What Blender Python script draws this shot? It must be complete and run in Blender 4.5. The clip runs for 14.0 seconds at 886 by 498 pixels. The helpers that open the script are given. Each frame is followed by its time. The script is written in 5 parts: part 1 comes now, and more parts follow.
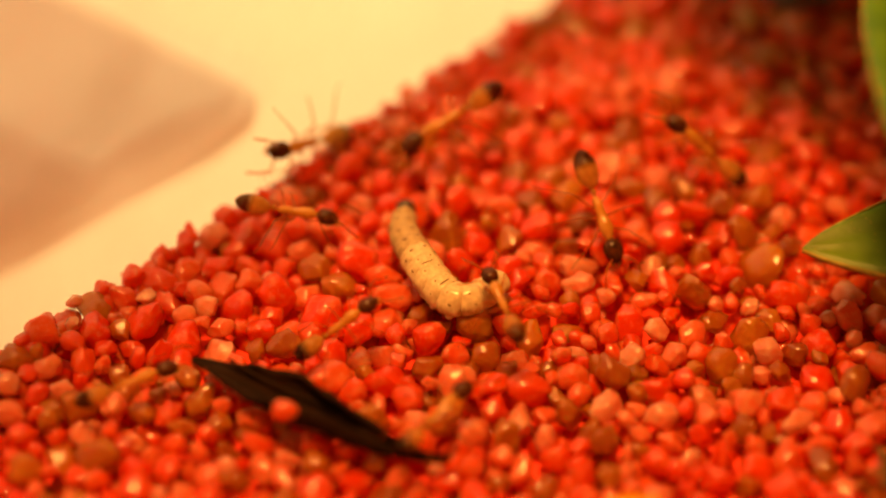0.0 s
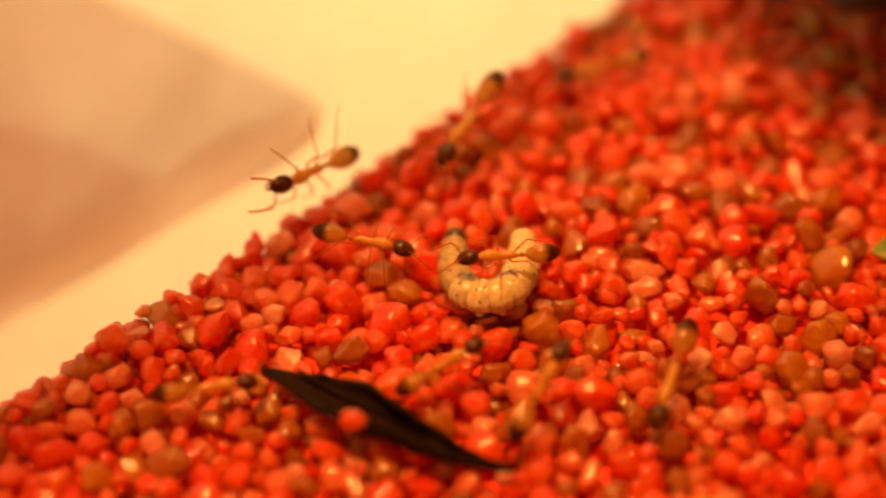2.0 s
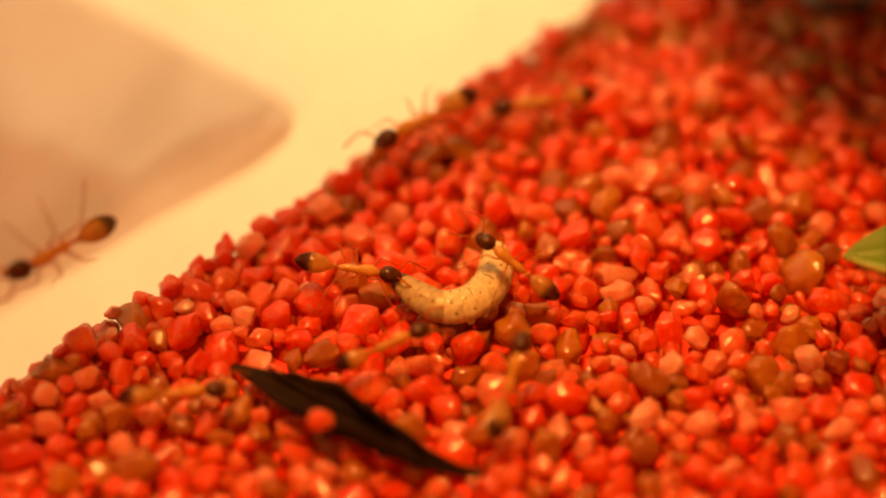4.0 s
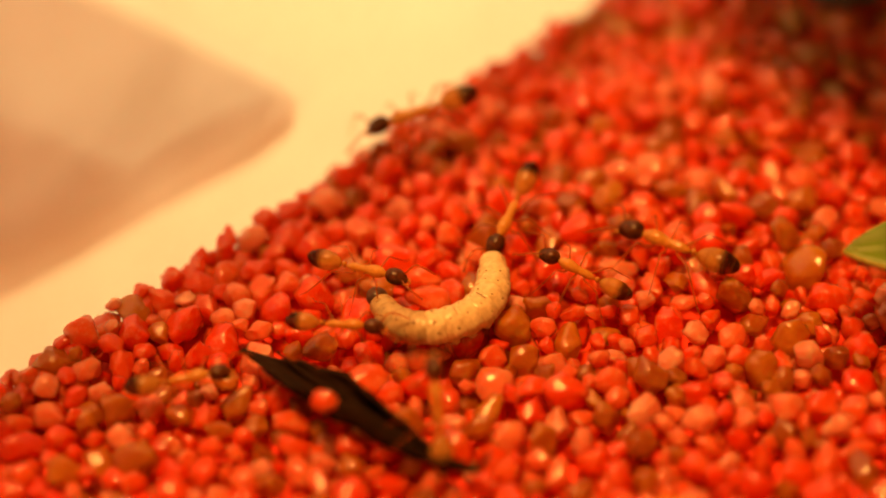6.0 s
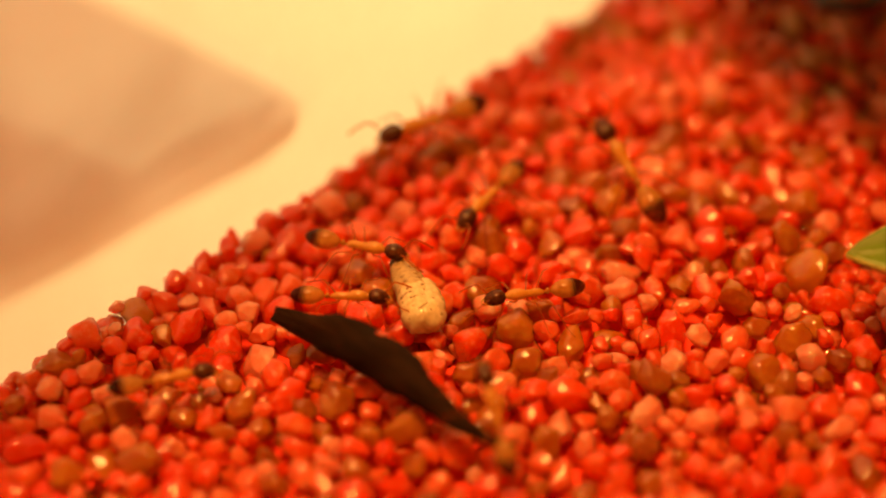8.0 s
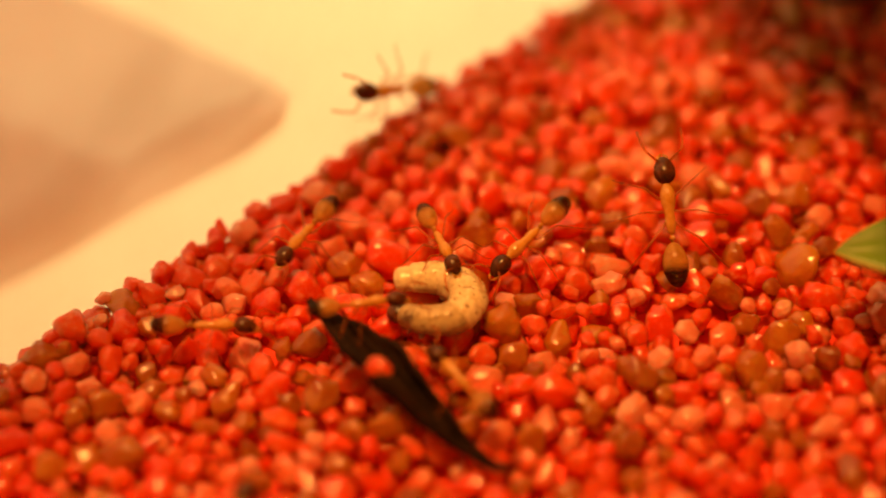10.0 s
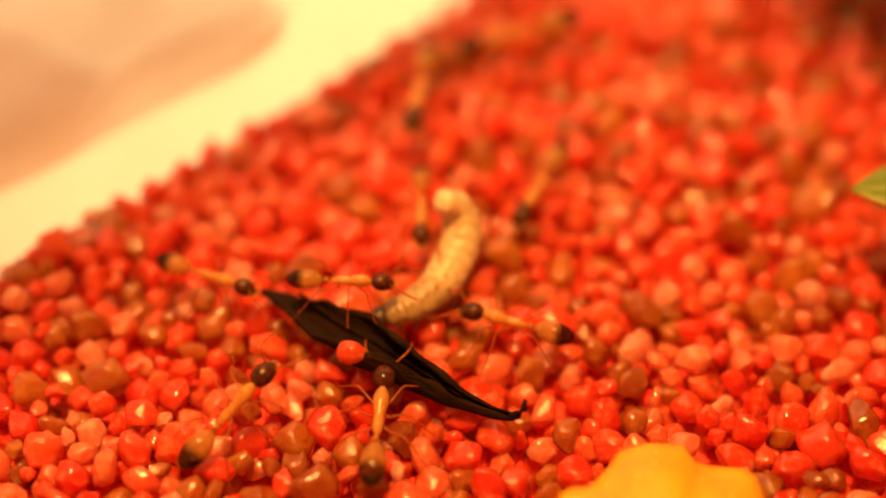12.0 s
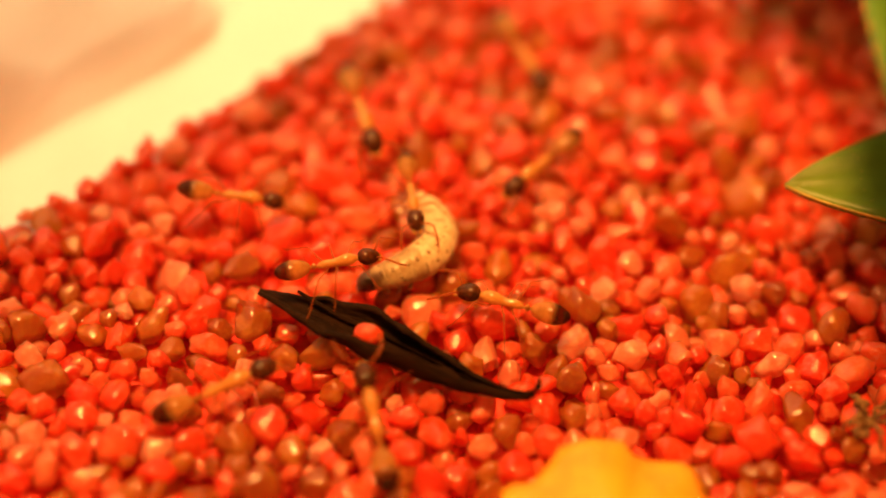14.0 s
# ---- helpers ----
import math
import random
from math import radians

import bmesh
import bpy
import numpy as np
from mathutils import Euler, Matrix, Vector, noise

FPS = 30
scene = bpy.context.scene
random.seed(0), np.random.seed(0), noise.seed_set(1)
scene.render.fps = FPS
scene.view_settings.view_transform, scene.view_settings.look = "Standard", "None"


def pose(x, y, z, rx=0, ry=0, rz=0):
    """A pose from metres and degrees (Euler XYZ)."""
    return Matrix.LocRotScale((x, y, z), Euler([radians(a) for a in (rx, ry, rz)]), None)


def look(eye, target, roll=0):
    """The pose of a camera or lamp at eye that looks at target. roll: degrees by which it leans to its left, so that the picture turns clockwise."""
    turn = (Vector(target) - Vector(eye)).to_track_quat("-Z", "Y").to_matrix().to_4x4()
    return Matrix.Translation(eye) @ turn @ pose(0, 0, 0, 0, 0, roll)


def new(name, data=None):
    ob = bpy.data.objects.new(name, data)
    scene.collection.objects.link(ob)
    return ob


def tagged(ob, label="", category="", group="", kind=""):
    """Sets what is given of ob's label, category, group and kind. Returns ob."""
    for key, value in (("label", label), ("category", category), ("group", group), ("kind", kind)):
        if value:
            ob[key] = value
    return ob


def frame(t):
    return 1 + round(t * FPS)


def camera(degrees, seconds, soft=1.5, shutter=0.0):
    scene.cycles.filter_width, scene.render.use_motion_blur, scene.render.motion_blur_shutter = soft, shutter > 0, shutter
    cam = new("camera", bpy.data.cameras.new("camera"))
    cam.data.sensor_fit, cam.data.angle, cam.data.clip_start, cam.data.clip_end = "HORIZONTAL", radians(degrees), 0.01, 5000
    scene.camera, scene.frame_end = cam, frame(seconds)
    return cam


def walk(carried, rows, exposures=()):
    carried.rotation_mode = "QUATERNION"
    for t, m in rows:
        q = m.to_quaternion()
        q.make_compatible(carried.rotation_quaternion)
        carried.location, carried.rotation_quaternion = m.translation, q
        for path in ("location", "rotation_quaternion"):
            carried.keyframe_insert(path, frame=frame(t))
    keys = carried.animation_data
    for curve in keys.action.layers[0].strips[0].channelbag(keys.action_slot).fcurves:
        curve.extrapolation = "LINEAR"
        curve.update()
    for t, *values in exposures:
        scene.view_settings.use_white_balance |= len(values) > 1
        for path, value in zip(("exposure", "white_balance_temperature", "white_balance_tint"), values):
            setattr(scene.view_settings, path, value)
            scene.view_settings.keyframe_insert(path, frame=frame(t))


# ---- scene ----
CM = 0.01


# ---- camera ----
PATH = [
    (0, -0.00000, -0.07175, 0.07176, 45.125, -0.063, 0.044),
    (0.5, -0.00049, -0.07186, 0.07166, 45.664, -0.237, 0.091),
    (1, -0.00063, -0.07221, 0.07158, 45.722, 1.698, 1.096),
    (1.5, -0.00093, -0.07267, 0.07143, 46.897, 2.965, 2.319),
    (2, -0.00040, -0.07192, 0.07171, 45.431, 1.724, 0.938),
    (2.5, -0.00144, -0.07241, 0.07129, 46.792, 0.209, -0.274),
    (3, -0.00174, -0.07228, 0.07126, 46.636, 0.053, -0.523),
    (3.2, -0.00112, -0.07213, 0.07124, 46.193, 0.622, 0.204),
    (5.5, 0.00073, -0.07089, 0.07228, 45.118, 1.286, 0.983),
    (6, 0.00167, -0.07150, 0.07155, 45.214, 1.547, 1.536),
    (6.5, 0.00159, -0.07169, 0.07143, 45.122, 1.492, 1.650),
    (7, 0.00079, -0.07175, 0.07157, 45.400, 1.280, 1.273),
    (7.5, 0.00079, -0.07175, 0.07157, 45.400, 1.280, 1.273),
    (9.8, 0.00333, -0.07102, 0.07155, 45.218, 1.807, 2.358),
    (10, 0.00272, -0.07004, 0.07239, 44.160, 1.487, 2.058),
    (10.5, 0.00322, -0.06991, 0.07214, 44.075, 1.117, 1.638),
    (10.7, 0.00304, -0.07045, 0.07162, 44.483, 0.967, 1.746),
    (10.9, 0.00287, -0.07099, 0.07111, 43.988, 0.818, 1.727),
    (11, 0.00278, -0.07126, 0.07085, 43.709, 0.743, 1.809),
    (11.1, 0.00280, -0.07065, 0.07060, 43.130, 0.702, 1.132),
    (11.2, 0.00282, -0.07003, 0.07035, 43.402, 0.662, 1.009),
    (11.3, 0.00283, -0.06942, 0.07010, 43.757, 0.621, 1.661),
    (11.5, 0.00287, -0.06819, 0.06960, 43.405, 0.540, 1.409),
    (12, 0.00231, -0.06812, 0.06912, 42.338, 0.194, 3.191),
    (12.5, 0.00264, -0.06768, 0.06996, 42.324, 0.206, 2.275),
    (13, 0.00205, -0.06864, 0.06953, 43.107, -0.020, 2.035),
    (13.5, 0.00268, -0.06784, 0.06983, 41.309, -0.240, 2.010),
    (14, 0.00141, -0.06771, 0.07011, 41.651, -1.380, 1.161),
]
cam = camera(28.0, 14.0, soft=1.7, shutter=0.5)
cam.data.dof.use_dof = True
cam.data.dof.aperture_fstop = 10.5
walk(cam, [(t, pose(x, y, z, rx, ry, rz)) for t, x, y, z, rx, ry, rz in PATH],
     [(0.0, -0.17, 6850, 14), (7.5, -0.17, 6850, 14), (11.0, -0.17, 6850, 14), (11.5, 0.10, 6300, 11), (12.5, 0.25, 6250, 10), (14.0, 0.27, 6250, 10)])

# the point on which the lens is focused, by its distance before the camera at each time (cm); it is pulled nearer at 11.3 s
FOCUS = [(0, 9.75), (1.5, 9.8), (3.2, 9.85), (5.5, 9.75), (7.5, 9.75), (10, 9.8), (11, 9.7), (11.25, 9.55), (11.45, 8.8), (12, 8.55), (12.5, 8.6), (13, 8.78), (13.5, 8.86), (14, 8.92)]


def camera_pose(t):
    """The camera's pose at a time, straight from row to row."""
    i = max(k for k in range(len(PATH) - 1) if PATH[k][0] <= t)
    a, b = PATH[i], PATH[i + 1]
    f = (t - a[0]) / (b[0] - a[0])
    return pose(*(u + (v - u) * f for u, v in zip(a[1:], b[1:])))


focus_point = tagged(new("focus_point"), "", "", "", "structure")
walk(focus_point, [(t, Matrix.Translation(camera_pose(t) @ Vector((0, 0, -d * CM)))) for t, d in FOCUS])
cam.data.dof.focus_object = focus_point

# ---- light ----
WARM = (1.0, 0.425, 0.085)
world = bpy.data.worlds.new("room")
scene.world = world
world.use_nodes = True
world.node_tree.nodes["Background"].inputs[0].default_value = (1.0, 0.24, 0.03, 1)
world.node_tree.nodes["Background"].inputs[1].default_value = 0.42
scene.view_settings.exposure = 0.0

WALL_ANGLE = 45.5
WALL_FOOT = Vector((-1.6, 0.09, 0)) * CM
ALONG = Vector((math.cos(radians(WALL_ANGLE)), math.sin(radians(WALL_ANGLE)), 0))
INWARD = Vector((ALONG.y, -ALONG.x, 0))


def lamp(name, eye, target, size, watts, colour=WARM):
    data = bpy.data.lights.new(name, "AREA")
    data.shape, data.size, data.energy, data.color = "DISK", size * CM, watts, colour
    ob = new(name, data)
    ob.matrix_world = look(Vector(eye) * CM, Vector(target) * CM)
    return ob


lamp("desk_lamp_light", (-2.5, 1, 34), (0.3, 0, 0), 8.0, 2.32)


def behind_wall(u, v, back):
    """A place by its way along the wall, its height, and its distance behind the wall, in cm."""
    return WALL_FOOT / CM + ALONG * u - INWARD * back + Vector((0, 0, v))


lamp("back_light", behind_wall(4.0, 5.0, 8), behind_wall(1.0, 1.0, 0), 4.0, 0.215, (1.0, 0.80, 0.36))
lamp("back_light_low", behind_wall(-3.0, 3.0, 22), behind_wall(0, 1, 0), 10.0, 0.10, (1.0, 0.60, 0.24))


# ---- materials ----
def material(name):
    m = bpy.data.materials.new(name)
    m.use_nodes = True
    nt = m.node_tree
    return m, nt, nt.nodes["Principled BSDF"]


def node(nt, kind, **inputs):
    n = nt.nodes.new(kind)
    for key, value in inputs.items():
        n.inputs[key.replace("_", " ")].default_value = value
    return n


def ramp(nt, stops):
    r = nt.nodes.new("ShaderNodeValToRGB")
    while len(r.color_ramp.elements) < len(stops):
        r.color_ramp.elements.new(0.5)
    for e, (p, c) in zip(r.color_ramp.elements, stops):
        e.position, e.color = p, (*c, 1)
    return r


def mixed(nt, factor, a, b, mode="MIX"):
    m = nt.nodes.new("ShaderNodeMix")
    m.data_type, m.blend_type = "RGBA", mode
    for socket, value in ((m.inputs[0], factor), (m.inputs[6], a), (m.inputs[7], b)):
        if isinstance(value, bpy.types.NodeSocket):
            nt.links.new(value, socket)
        elif isinstance(value, tuple):
            socket.default_value = (*value, 1)
        else:
            socket.default_value = value
    return m.outputs[2]


def coords(nt):
    return nt.nodes.new("ShaderNodeTexCoord").outputs["Object"]


def noisy(nt, per_mm, detail=3.0, rough=0.55, vector=None):
    n = node(nt, "ShaderNodeTexNoise", Scale=per_mm * 1000.0, Detail=detail, Roughness=rough)
    nt.links.new(vector or coords(nt), n.inputs["Vector"])
    return n.outputs["Fac"]


def bumped(nt, bsdf, height, strength, distance_mm):
    b = node(nt, "ShaderNodeBump", Strength=strength, Distance=distance_mm * 0.001)
    nt.links.new(height, b.inputs["Height"])
    nt.links.new(b.outputs["Normal"], bsdf.inputs["Normal"])


def let_through(nt, bsdf, base, share, clear=0.0):
    """Lets part of the light pass through a thin shell."""
    tr = nt.nodes.new("ShaderNodeBsdfTranslucent")
    nt.links.new(base, tr.inputs["Color"])
    mix = nt.nodes.new("ShaderNodeMixShader")
    mix.inputs[0].default_value = share
    nt.links.new(bsdf.outputs[0], mix.inputs[1])
    nt.links.new(tr.outputs[0], mix.inputs[2])
    last = mix
    if clear:
        glass = node(nt, "ShaderNodeBsdfTransparent")
        glass.inputs["Color"].default_value = (1.0, 0.72, 0.40, 1)
        last = nt.nodes.new("ShaderNodeMixShader")
        last.inputs[0].default_value = clear
        nt.links.new(mix.outputs[0], last.inputs[1])
        nt.links.new(glass.outputs[0], last.inputs[2])
    nt.links.new(last.outputs[0], nt.nodes["Material Output"].inputs["Surface"])


def stone(name, stops, gloss, grain, sss, inner):
    """Tinted quartz gravel: one tone a pebble, clouded and speckled."""
    m, nt, bsdf = material(name)
    info, geo = nt.nodes.new("ShaderNodeObjectInfo"), nt.nodes.new("ShaderNodeNewGeometry")
    add = nt.nodes.new("ShaderNodeMath")
    add.operation = "ADD"
    nt.links.new(info.outputs["Random"], add.inputs[0])
    nt.links.new(geo.outputs["Random Per Island"], add.inputs[1])
    wrap = nt.nodes.new("ShaderNodeMath")
    wrap.operation = "FRACT"
    nt.links.new(add.outputs[0], wrap.inputs[0])
    tone = ramp(nt, stops)
    nt.links.new(wrap.outputs[0], tone.inputs[0])
    cloud = ramp(nt, [(0.3, (0.90, 0.64, 0.50)), (0.7, (1.06, 1.25, 1.2))])
    nt.links.new(noisy(nt, 1.3, 3), cloud.inputs[0])
    base = mixed(nt, 1.0, tone.outputs[0], cloud.outputs[0], "MULTIPLY")
    speck = ramp(nt, [(0.54, (0, 0, 0)), (0.66, (1, 1, 1))])
    nt.links.new(noisy(nt, 6.0, 2), speck.inputs[0])
    base = mixed(nt, speck.outputs[0], base, mixed(nt, 0.22, base, grain))
    milky = ramp(nt, [(0.52, (0, 0, 0)), (0.62, (1, 1, 1))])
    nt.links.new(noisy(nt, 1.5, 5, 0.66), milky.inputs[0])
    base = mixed(nt, milky.outputs[0], base, mixed(nt, 0.42, base, grain))
    nt.links.new(base, bsdf.inputs["Base Color"])
    bsdf.inputs["Roughness"].default_value = gloss + 0.12
    bsdf.inputs["Specular IOR Level"].default_value = 0.2
    wet = node(nt, "ShaderNodeBump", Strength=1.0, Distance=0.00004)
    nt.links.new(noisy(nt, 4.5, 3, 0.6), wet.inputs["Height"])
    if sss:
        bsdf.inputs["Subsurface Weight"].default_value = sss
        bsdf.inputs["Subsurface Radius"].default_value = (1.0, 0.22, 0.12)
        bsdf.inputs["Subsurface Scale"].default_value = 0.0009
    bumped(nt, bsdf, noisy(nt, 2.2, 6, 0.66), 1.0, 0.22)
    tint = nt.nodes.new("ShaderNodeRGB")
    tint.outputs[0].default_value = (*inner, 1)
    let_through(nt, bsdf, tint.outputs[0], 0.47)
    shine = node(nt, "ShaderNodeBsdfGlossy", Roughness=0.10)
    shine.inputs["Color"].default_value = (1, 1, 1, 1)
    nt.links.new(wet.outputs["Normal"], shine.inputs["Normal"])
    edge = node(nt, "ShaderNodeFresnel", IOR=1.50)
    out = nt.nodes["Material Output"].inputs["Surface"]
    film_mix = nt.nodes.new("ShaderNodeMixShader")
    nt.links.new(edge.outputs[0], film_mix.inputs[0])
    nt.links.new(out.links[0].from_socket, film_mix.inputs[1])
    nt.links.new(shine.outputs[0], film_mix.inputs[2])
    nt.links.new(film_mix.outputs[0], out)
    return m


RED = stone("red_gravel", [(0.0, (0.89, 0.030, 0.0015)), (0.28, (0.95, 0.058, 0.004)), (0.50, (0.97, 0.095, 0.012)), (0.74, (0.98, 0.16, 0.055)), (0.95, (0.99, 0.27, 0.16))], 0.16, (0.99, 0.37, 0.18), 0.5, (1.0, 0.13, 0.004))
BROWN = stone("brown_gravel", [(0.0, (0.29, 0.062, 0.003)), (0.4, (0.41, 0.105, 0.005)), (0.75, (0.51, 0.145, 0.009)), (1.0, (0.57, 0.19, 0.018))], 0.16, (0.68, 0.29, 0.035), 0.35, (0.85, 0.24, 0.02))
PALE = stone("pale_gravel", [(0.0, (0.99, 0.28, 0.19)), (0.5, (0.99, 0.36, 0.28)), (1.0, (0.98, 0.33, 0.21))], 0.16, (0.98, 0.62, 0.46), 0.5, (1.0, 0.30, 0.12))
DEEP = stone("deep_red_gravel", [(0.0, (0.80, 0.022, 0.002)), (0.5, (0.90, 0.048, 0.005)), (1.0, (0.93, 0.095, 0.016))], 0.16, (0.95, 0.26, 0.11), 0.5, (1.0, 0.10, 0.006))
STONES = [RED, BROWN, PALE, DEEP]


def plain(name, low, high, per_mm, rough, bump=0.2, bump_mm=0.05, spec=0.5, stretch=None, thin=0.0, clear=0.0):
    m, nt, bsdf = material(name)
    vector = None
    if stretch:
        mp = nt.nodes.new("ShaderNodeMapping")
        mp.inputs["Scale"].default_value = stretch
        nt.links.new(coords(nt), mp.inputs["Vector"])
        vector = mp.outputs[0]
    r = ramp(nt, [(0.3, low), (0.7, high)])
    fac = noisy(nt, per_mm, 4, 0.6, vector)
    nt.links.new(fac, r.inputs[0])
    nt.links.new(r.outputs[0], bsdf.inputs["Base Color"])
    bsdf.inputs["Roughness"].default_value = rough
    bsdf.inputs["Specular IOR Level"].default_value = spec
    bumped(nt, bsdf, noisy(nt, per_mm * 3, 3, 0.6, vector), bump, bump_mm)
    if thin:
        let_through(nt, bsdf, r.outputs[0], thin, clear)
    return m


def wall_plastic():
    m, nt, bsdf = material("frosted_plastic")
    out = nt.nodes["Material Output"]
    r = ramp(nt, [(0.3, (0.86, 0.84, 0.78)), (0.7, (0.92, 0.90, 0.85))])
    nt.links.new(noisy(nt, 0.12, 4), r.inputs[0])
    scratch = node(nt, "ShaderNodeTexNoise", Scale=900.0, Detail=2.0)
    nt.links.new(r.outputs[0], bsdf.inputs["Base Color"])
    bsdf.inputs["Roughness"].default_value = 0.38
    bsdf.inputs["Specular IOR Level"].default_value = 0.3
    through_light = nt.nodes.new("ShaderNodeBsdfTranslucent")
    nt.links.new(r.outputs[0], through_light.inputs["Color"])
    mix = nt.nodes.new("ShaderNodeMixShader")
    mix.inputs[0].default_value = 0.55
    nt.links.new(bsdf.outputs[0], mix.inputs[1])
    nt.links.new(through_light.outputs[0], mix.inputs[2])
    nt.links.new(mix.outputs[0], out.inputs["Surface"])
    bumped(nt, bsdf, scratch.outputs["Fac"], 0.1, 0.02)
    return m


def clear_plastic():
    m, nt, bsdf = material("clear_outer_plastic")
    clear = nt.nodes.new("ShaderNodeBsdfTransparent")
    clear.inputs["Color"].default_value = (0.95, 0.93, 0.88, 1)
    mix = nt.nodes.new("ShaderNodeMixShader")
    mix.inputs[0].default_value = 0.9
    bsdf.inputs["Base Color"].default_value = (0.9, 0.88, 0.82, 1)
    bsdf.inputs["Roughness"].default_value = 0.3
    nt.links.new(bsdf.outputs[0], mix.inputs[1])
    nt.links.new(clear.outputs[0], mix.inputs[2])
    nt.links.new(mix.outputs[0], nt.nodes["Material Output"].inputs["Surface"])
    return m


def film(name, tint):
    """Thin see-through film that takes part of the light."""
    m, nt, bsdf = material(name)
    clear = nt.nodes.new("ShaderNodeBsdfTransparent")
    r = ramp(nt, [(0.3, tuple(c * 0.88 for c in tint)), (0.7, tuple(min(1, c * 1.08) for c in tint))])
    nt.links.new(noisy(nt, 0.15, 4), r.inputs[0])
    nt.links.new(r.outputs[0], clear.inputs["Color"])
    bsdf.inputs["Base Color"].default_value = (*tint, 1)
    mix = nt.nodes.new("ShaderNodeMixShader")
    mix.inputs[0].default_value = 0.9
    nt.links.new(bsdf.outputs[0], mix.inputs[1])
    nt.links.new(clear.outputs[0], mix.inputs[2])
    nt.links.new(mix.outputs[0], nt.nodes["Material Output"].inputs["Surface"])
    return m


def leaf_green(name, low, high, edge, tip=None):
    m, nt, bsdf = material(name)
    r = ramp(nt, [(0.3, low), (0.7, high)])
    nt.links.new(noisy(nt, 0.5, 5), r.inputs[0])
    base = r.outputs[0]
    if tip:
        split = nt.nodes.new("ShaderNodeSeparateXYZ")
        nt.links.new(coords(nt), split.inputs[0])
        span = node(nt, "ShaderNodeMapRange")
        span.inputs["From Min"].default_value, span.inputs["From Max"].default_value = 0.0, 0.007
        span.inputs["To Min"].default_value, span.inputs["To Max"].default_value = 0.55, 0.0
        nt.links.new(split.outputs[0], span.inputs["Value"])
        base = mixed(nt, span.outputs[0], base, tip)
    fleck = ramp(nt, [(0.66, (0, 0, 0)), (0.74, (1, 1, 1))])
    nt.links.new(noisy(nt, 2.2, 2), fleck.inputs[0])
    base = mixed(nt, fleck.outputs[0], base, edge)
    nt.links.new(base, bsdf.inputs["Base Color"])
    bsdf.inputs["Roughness"].default_value = 0.42
    tr = nt.nodes.new("ShaderNodeBsdfTranslucent")
    nt.links.new(base, tr.inputs["Color"])
    mix = nt.nodes.new("ShaderNodeMixShader")
    mix.inputs[0].default_value = 0.18
    nt.links.new(bsdf.outputs[0], mix.inputs[1])
    nt.links.new(tr.outputs[0], mix.inputs[2])
    nt.links.new(mix.outputs[0], nt.nodes["Material Output"].inputs["Surface"])
    bumped(nt, bsdf, noisy(nt, 3.0, 3), 0.3, 0.08)
    return m


def banded(name, front, back, start, end, rough, spec=0.6, thin=0.0, clear=0.0, blotch=None):
    """Shell whose colour passes from front to back along its length (x, in mm)."""
    m, nt, bsdf = material(name)
    split = nt.nodes.new("ShaderNodeSeparateXYZ")
    nt.links.new(coords(nt), split.inputs[0])
    span = node(nt, "ShaderNodeMapRange")
    span.inputs["From Min"].default_value, span.inputs["From Max"].default_value = start * 0.001, end * 0.001
    nt.links.new(split.outputs[0], span.inputs["Value"])
    r = ramp(nt, [(0.0, front), (1.0, back)])
    nt.links.new(span.outputs[0], r.inputs[0])
    cloud = ramp(nt, [(0.3, (0.76, 0.70, 0.62)), (0.68, (1.12, 1.12, 1.08))])
    nt.links.new(noisy(nt, 2.5, 3), cloud.inputs[0])
    base = mixed(nt, 1.0, r.outputs[0], cloud.outputs[0], "MULTIPLY")
    if blotch:
        patch = ramp(nt, [(0.52, (0, 0, 0)), (0.66, (0.6, 0.6, 0.6))])
        nt.links.new(noisy(nt, 0.75, 3, 0.5), patch.inputs[0])
        base = mixed(nt, patch.outputs[0], base, blotch)
    nt.links.new(base, bsdf.inputs["Base Color"])
    bsdf.inputs["Roughness"].default_value = rough
    bsdf.inputs["Specular IOR Level"].default_value = spec
    bumped(nt, bsdf, noisy(nt, 9.0, 2), 0.2, 0.02)
    if thin:
        let_through(nt, bsdf, base, thin, clear)
    return m


FROSTED, CLEAR = wall_plastic(), clear_plastic()
# tints of the films added behind the wall to shade it
FILM_A = film("wall_shade_film", (0.75, 0.785, 0.84))
FILM_B = film("thin_wall_shade_film", (0.91, 0.88, 0.88))
# BED: the red glow between the grains is put into this colour
BED = plain("gap_glow_red", (0.75, 0.03, 0.010), (0.88, 0.06, 0.02), 0.8, 0.7, 0.6, 0.3)
TABLE = plain("table_wood", (0.22, 0.12, 0.06), (0.36, 0.21, 0.10), 0.02, 0.5)
HUSK = plain("black_husk", (0.006, 0.0025, 0.001), (0.022, 0.008, 0.003), 1.2, 0.78, 1.0, 0.18, 0.08, (0.25, 1.6, 1.6))
HEAD = plain("ant_head_shell", (0.040, 0.011, 0.003), (0.17, 0.042, 0.009), 3.0, 0.24, 0.2, 0.02, 0.5, None, 0.50)
AMBER = plain("ant_amber_shell", (0.50, 0.21, 0.03), (0.72, 0.38, 0.08), 3.0, 0.14, 0.2, 0.03, 0.8, None, 0.35, 0.16)
LEGS = plain("ant_leg_shell", (0.36, 0.085, 0.012), (0.52, 0.15, 0.025), 3.0, 0.3, 0.1, 0.02, 0.5, None, 0.3, 0.52)
GASTER = banded("ant_gaster_shell", (0.56, 0.30, 0.075), (0.010, 0.005, 0.002), 0.06, -0.40, 0.12, 0.5, 0.45, 0.32)
CREAM = banded("larva_skin", (0.72, 0.57, 0.36), (0.81, 0.67, 0.46), -0.5, 0.5, 0.22, 0.5, 0.30, 0.0, (0.52, 0.36, 0.20))
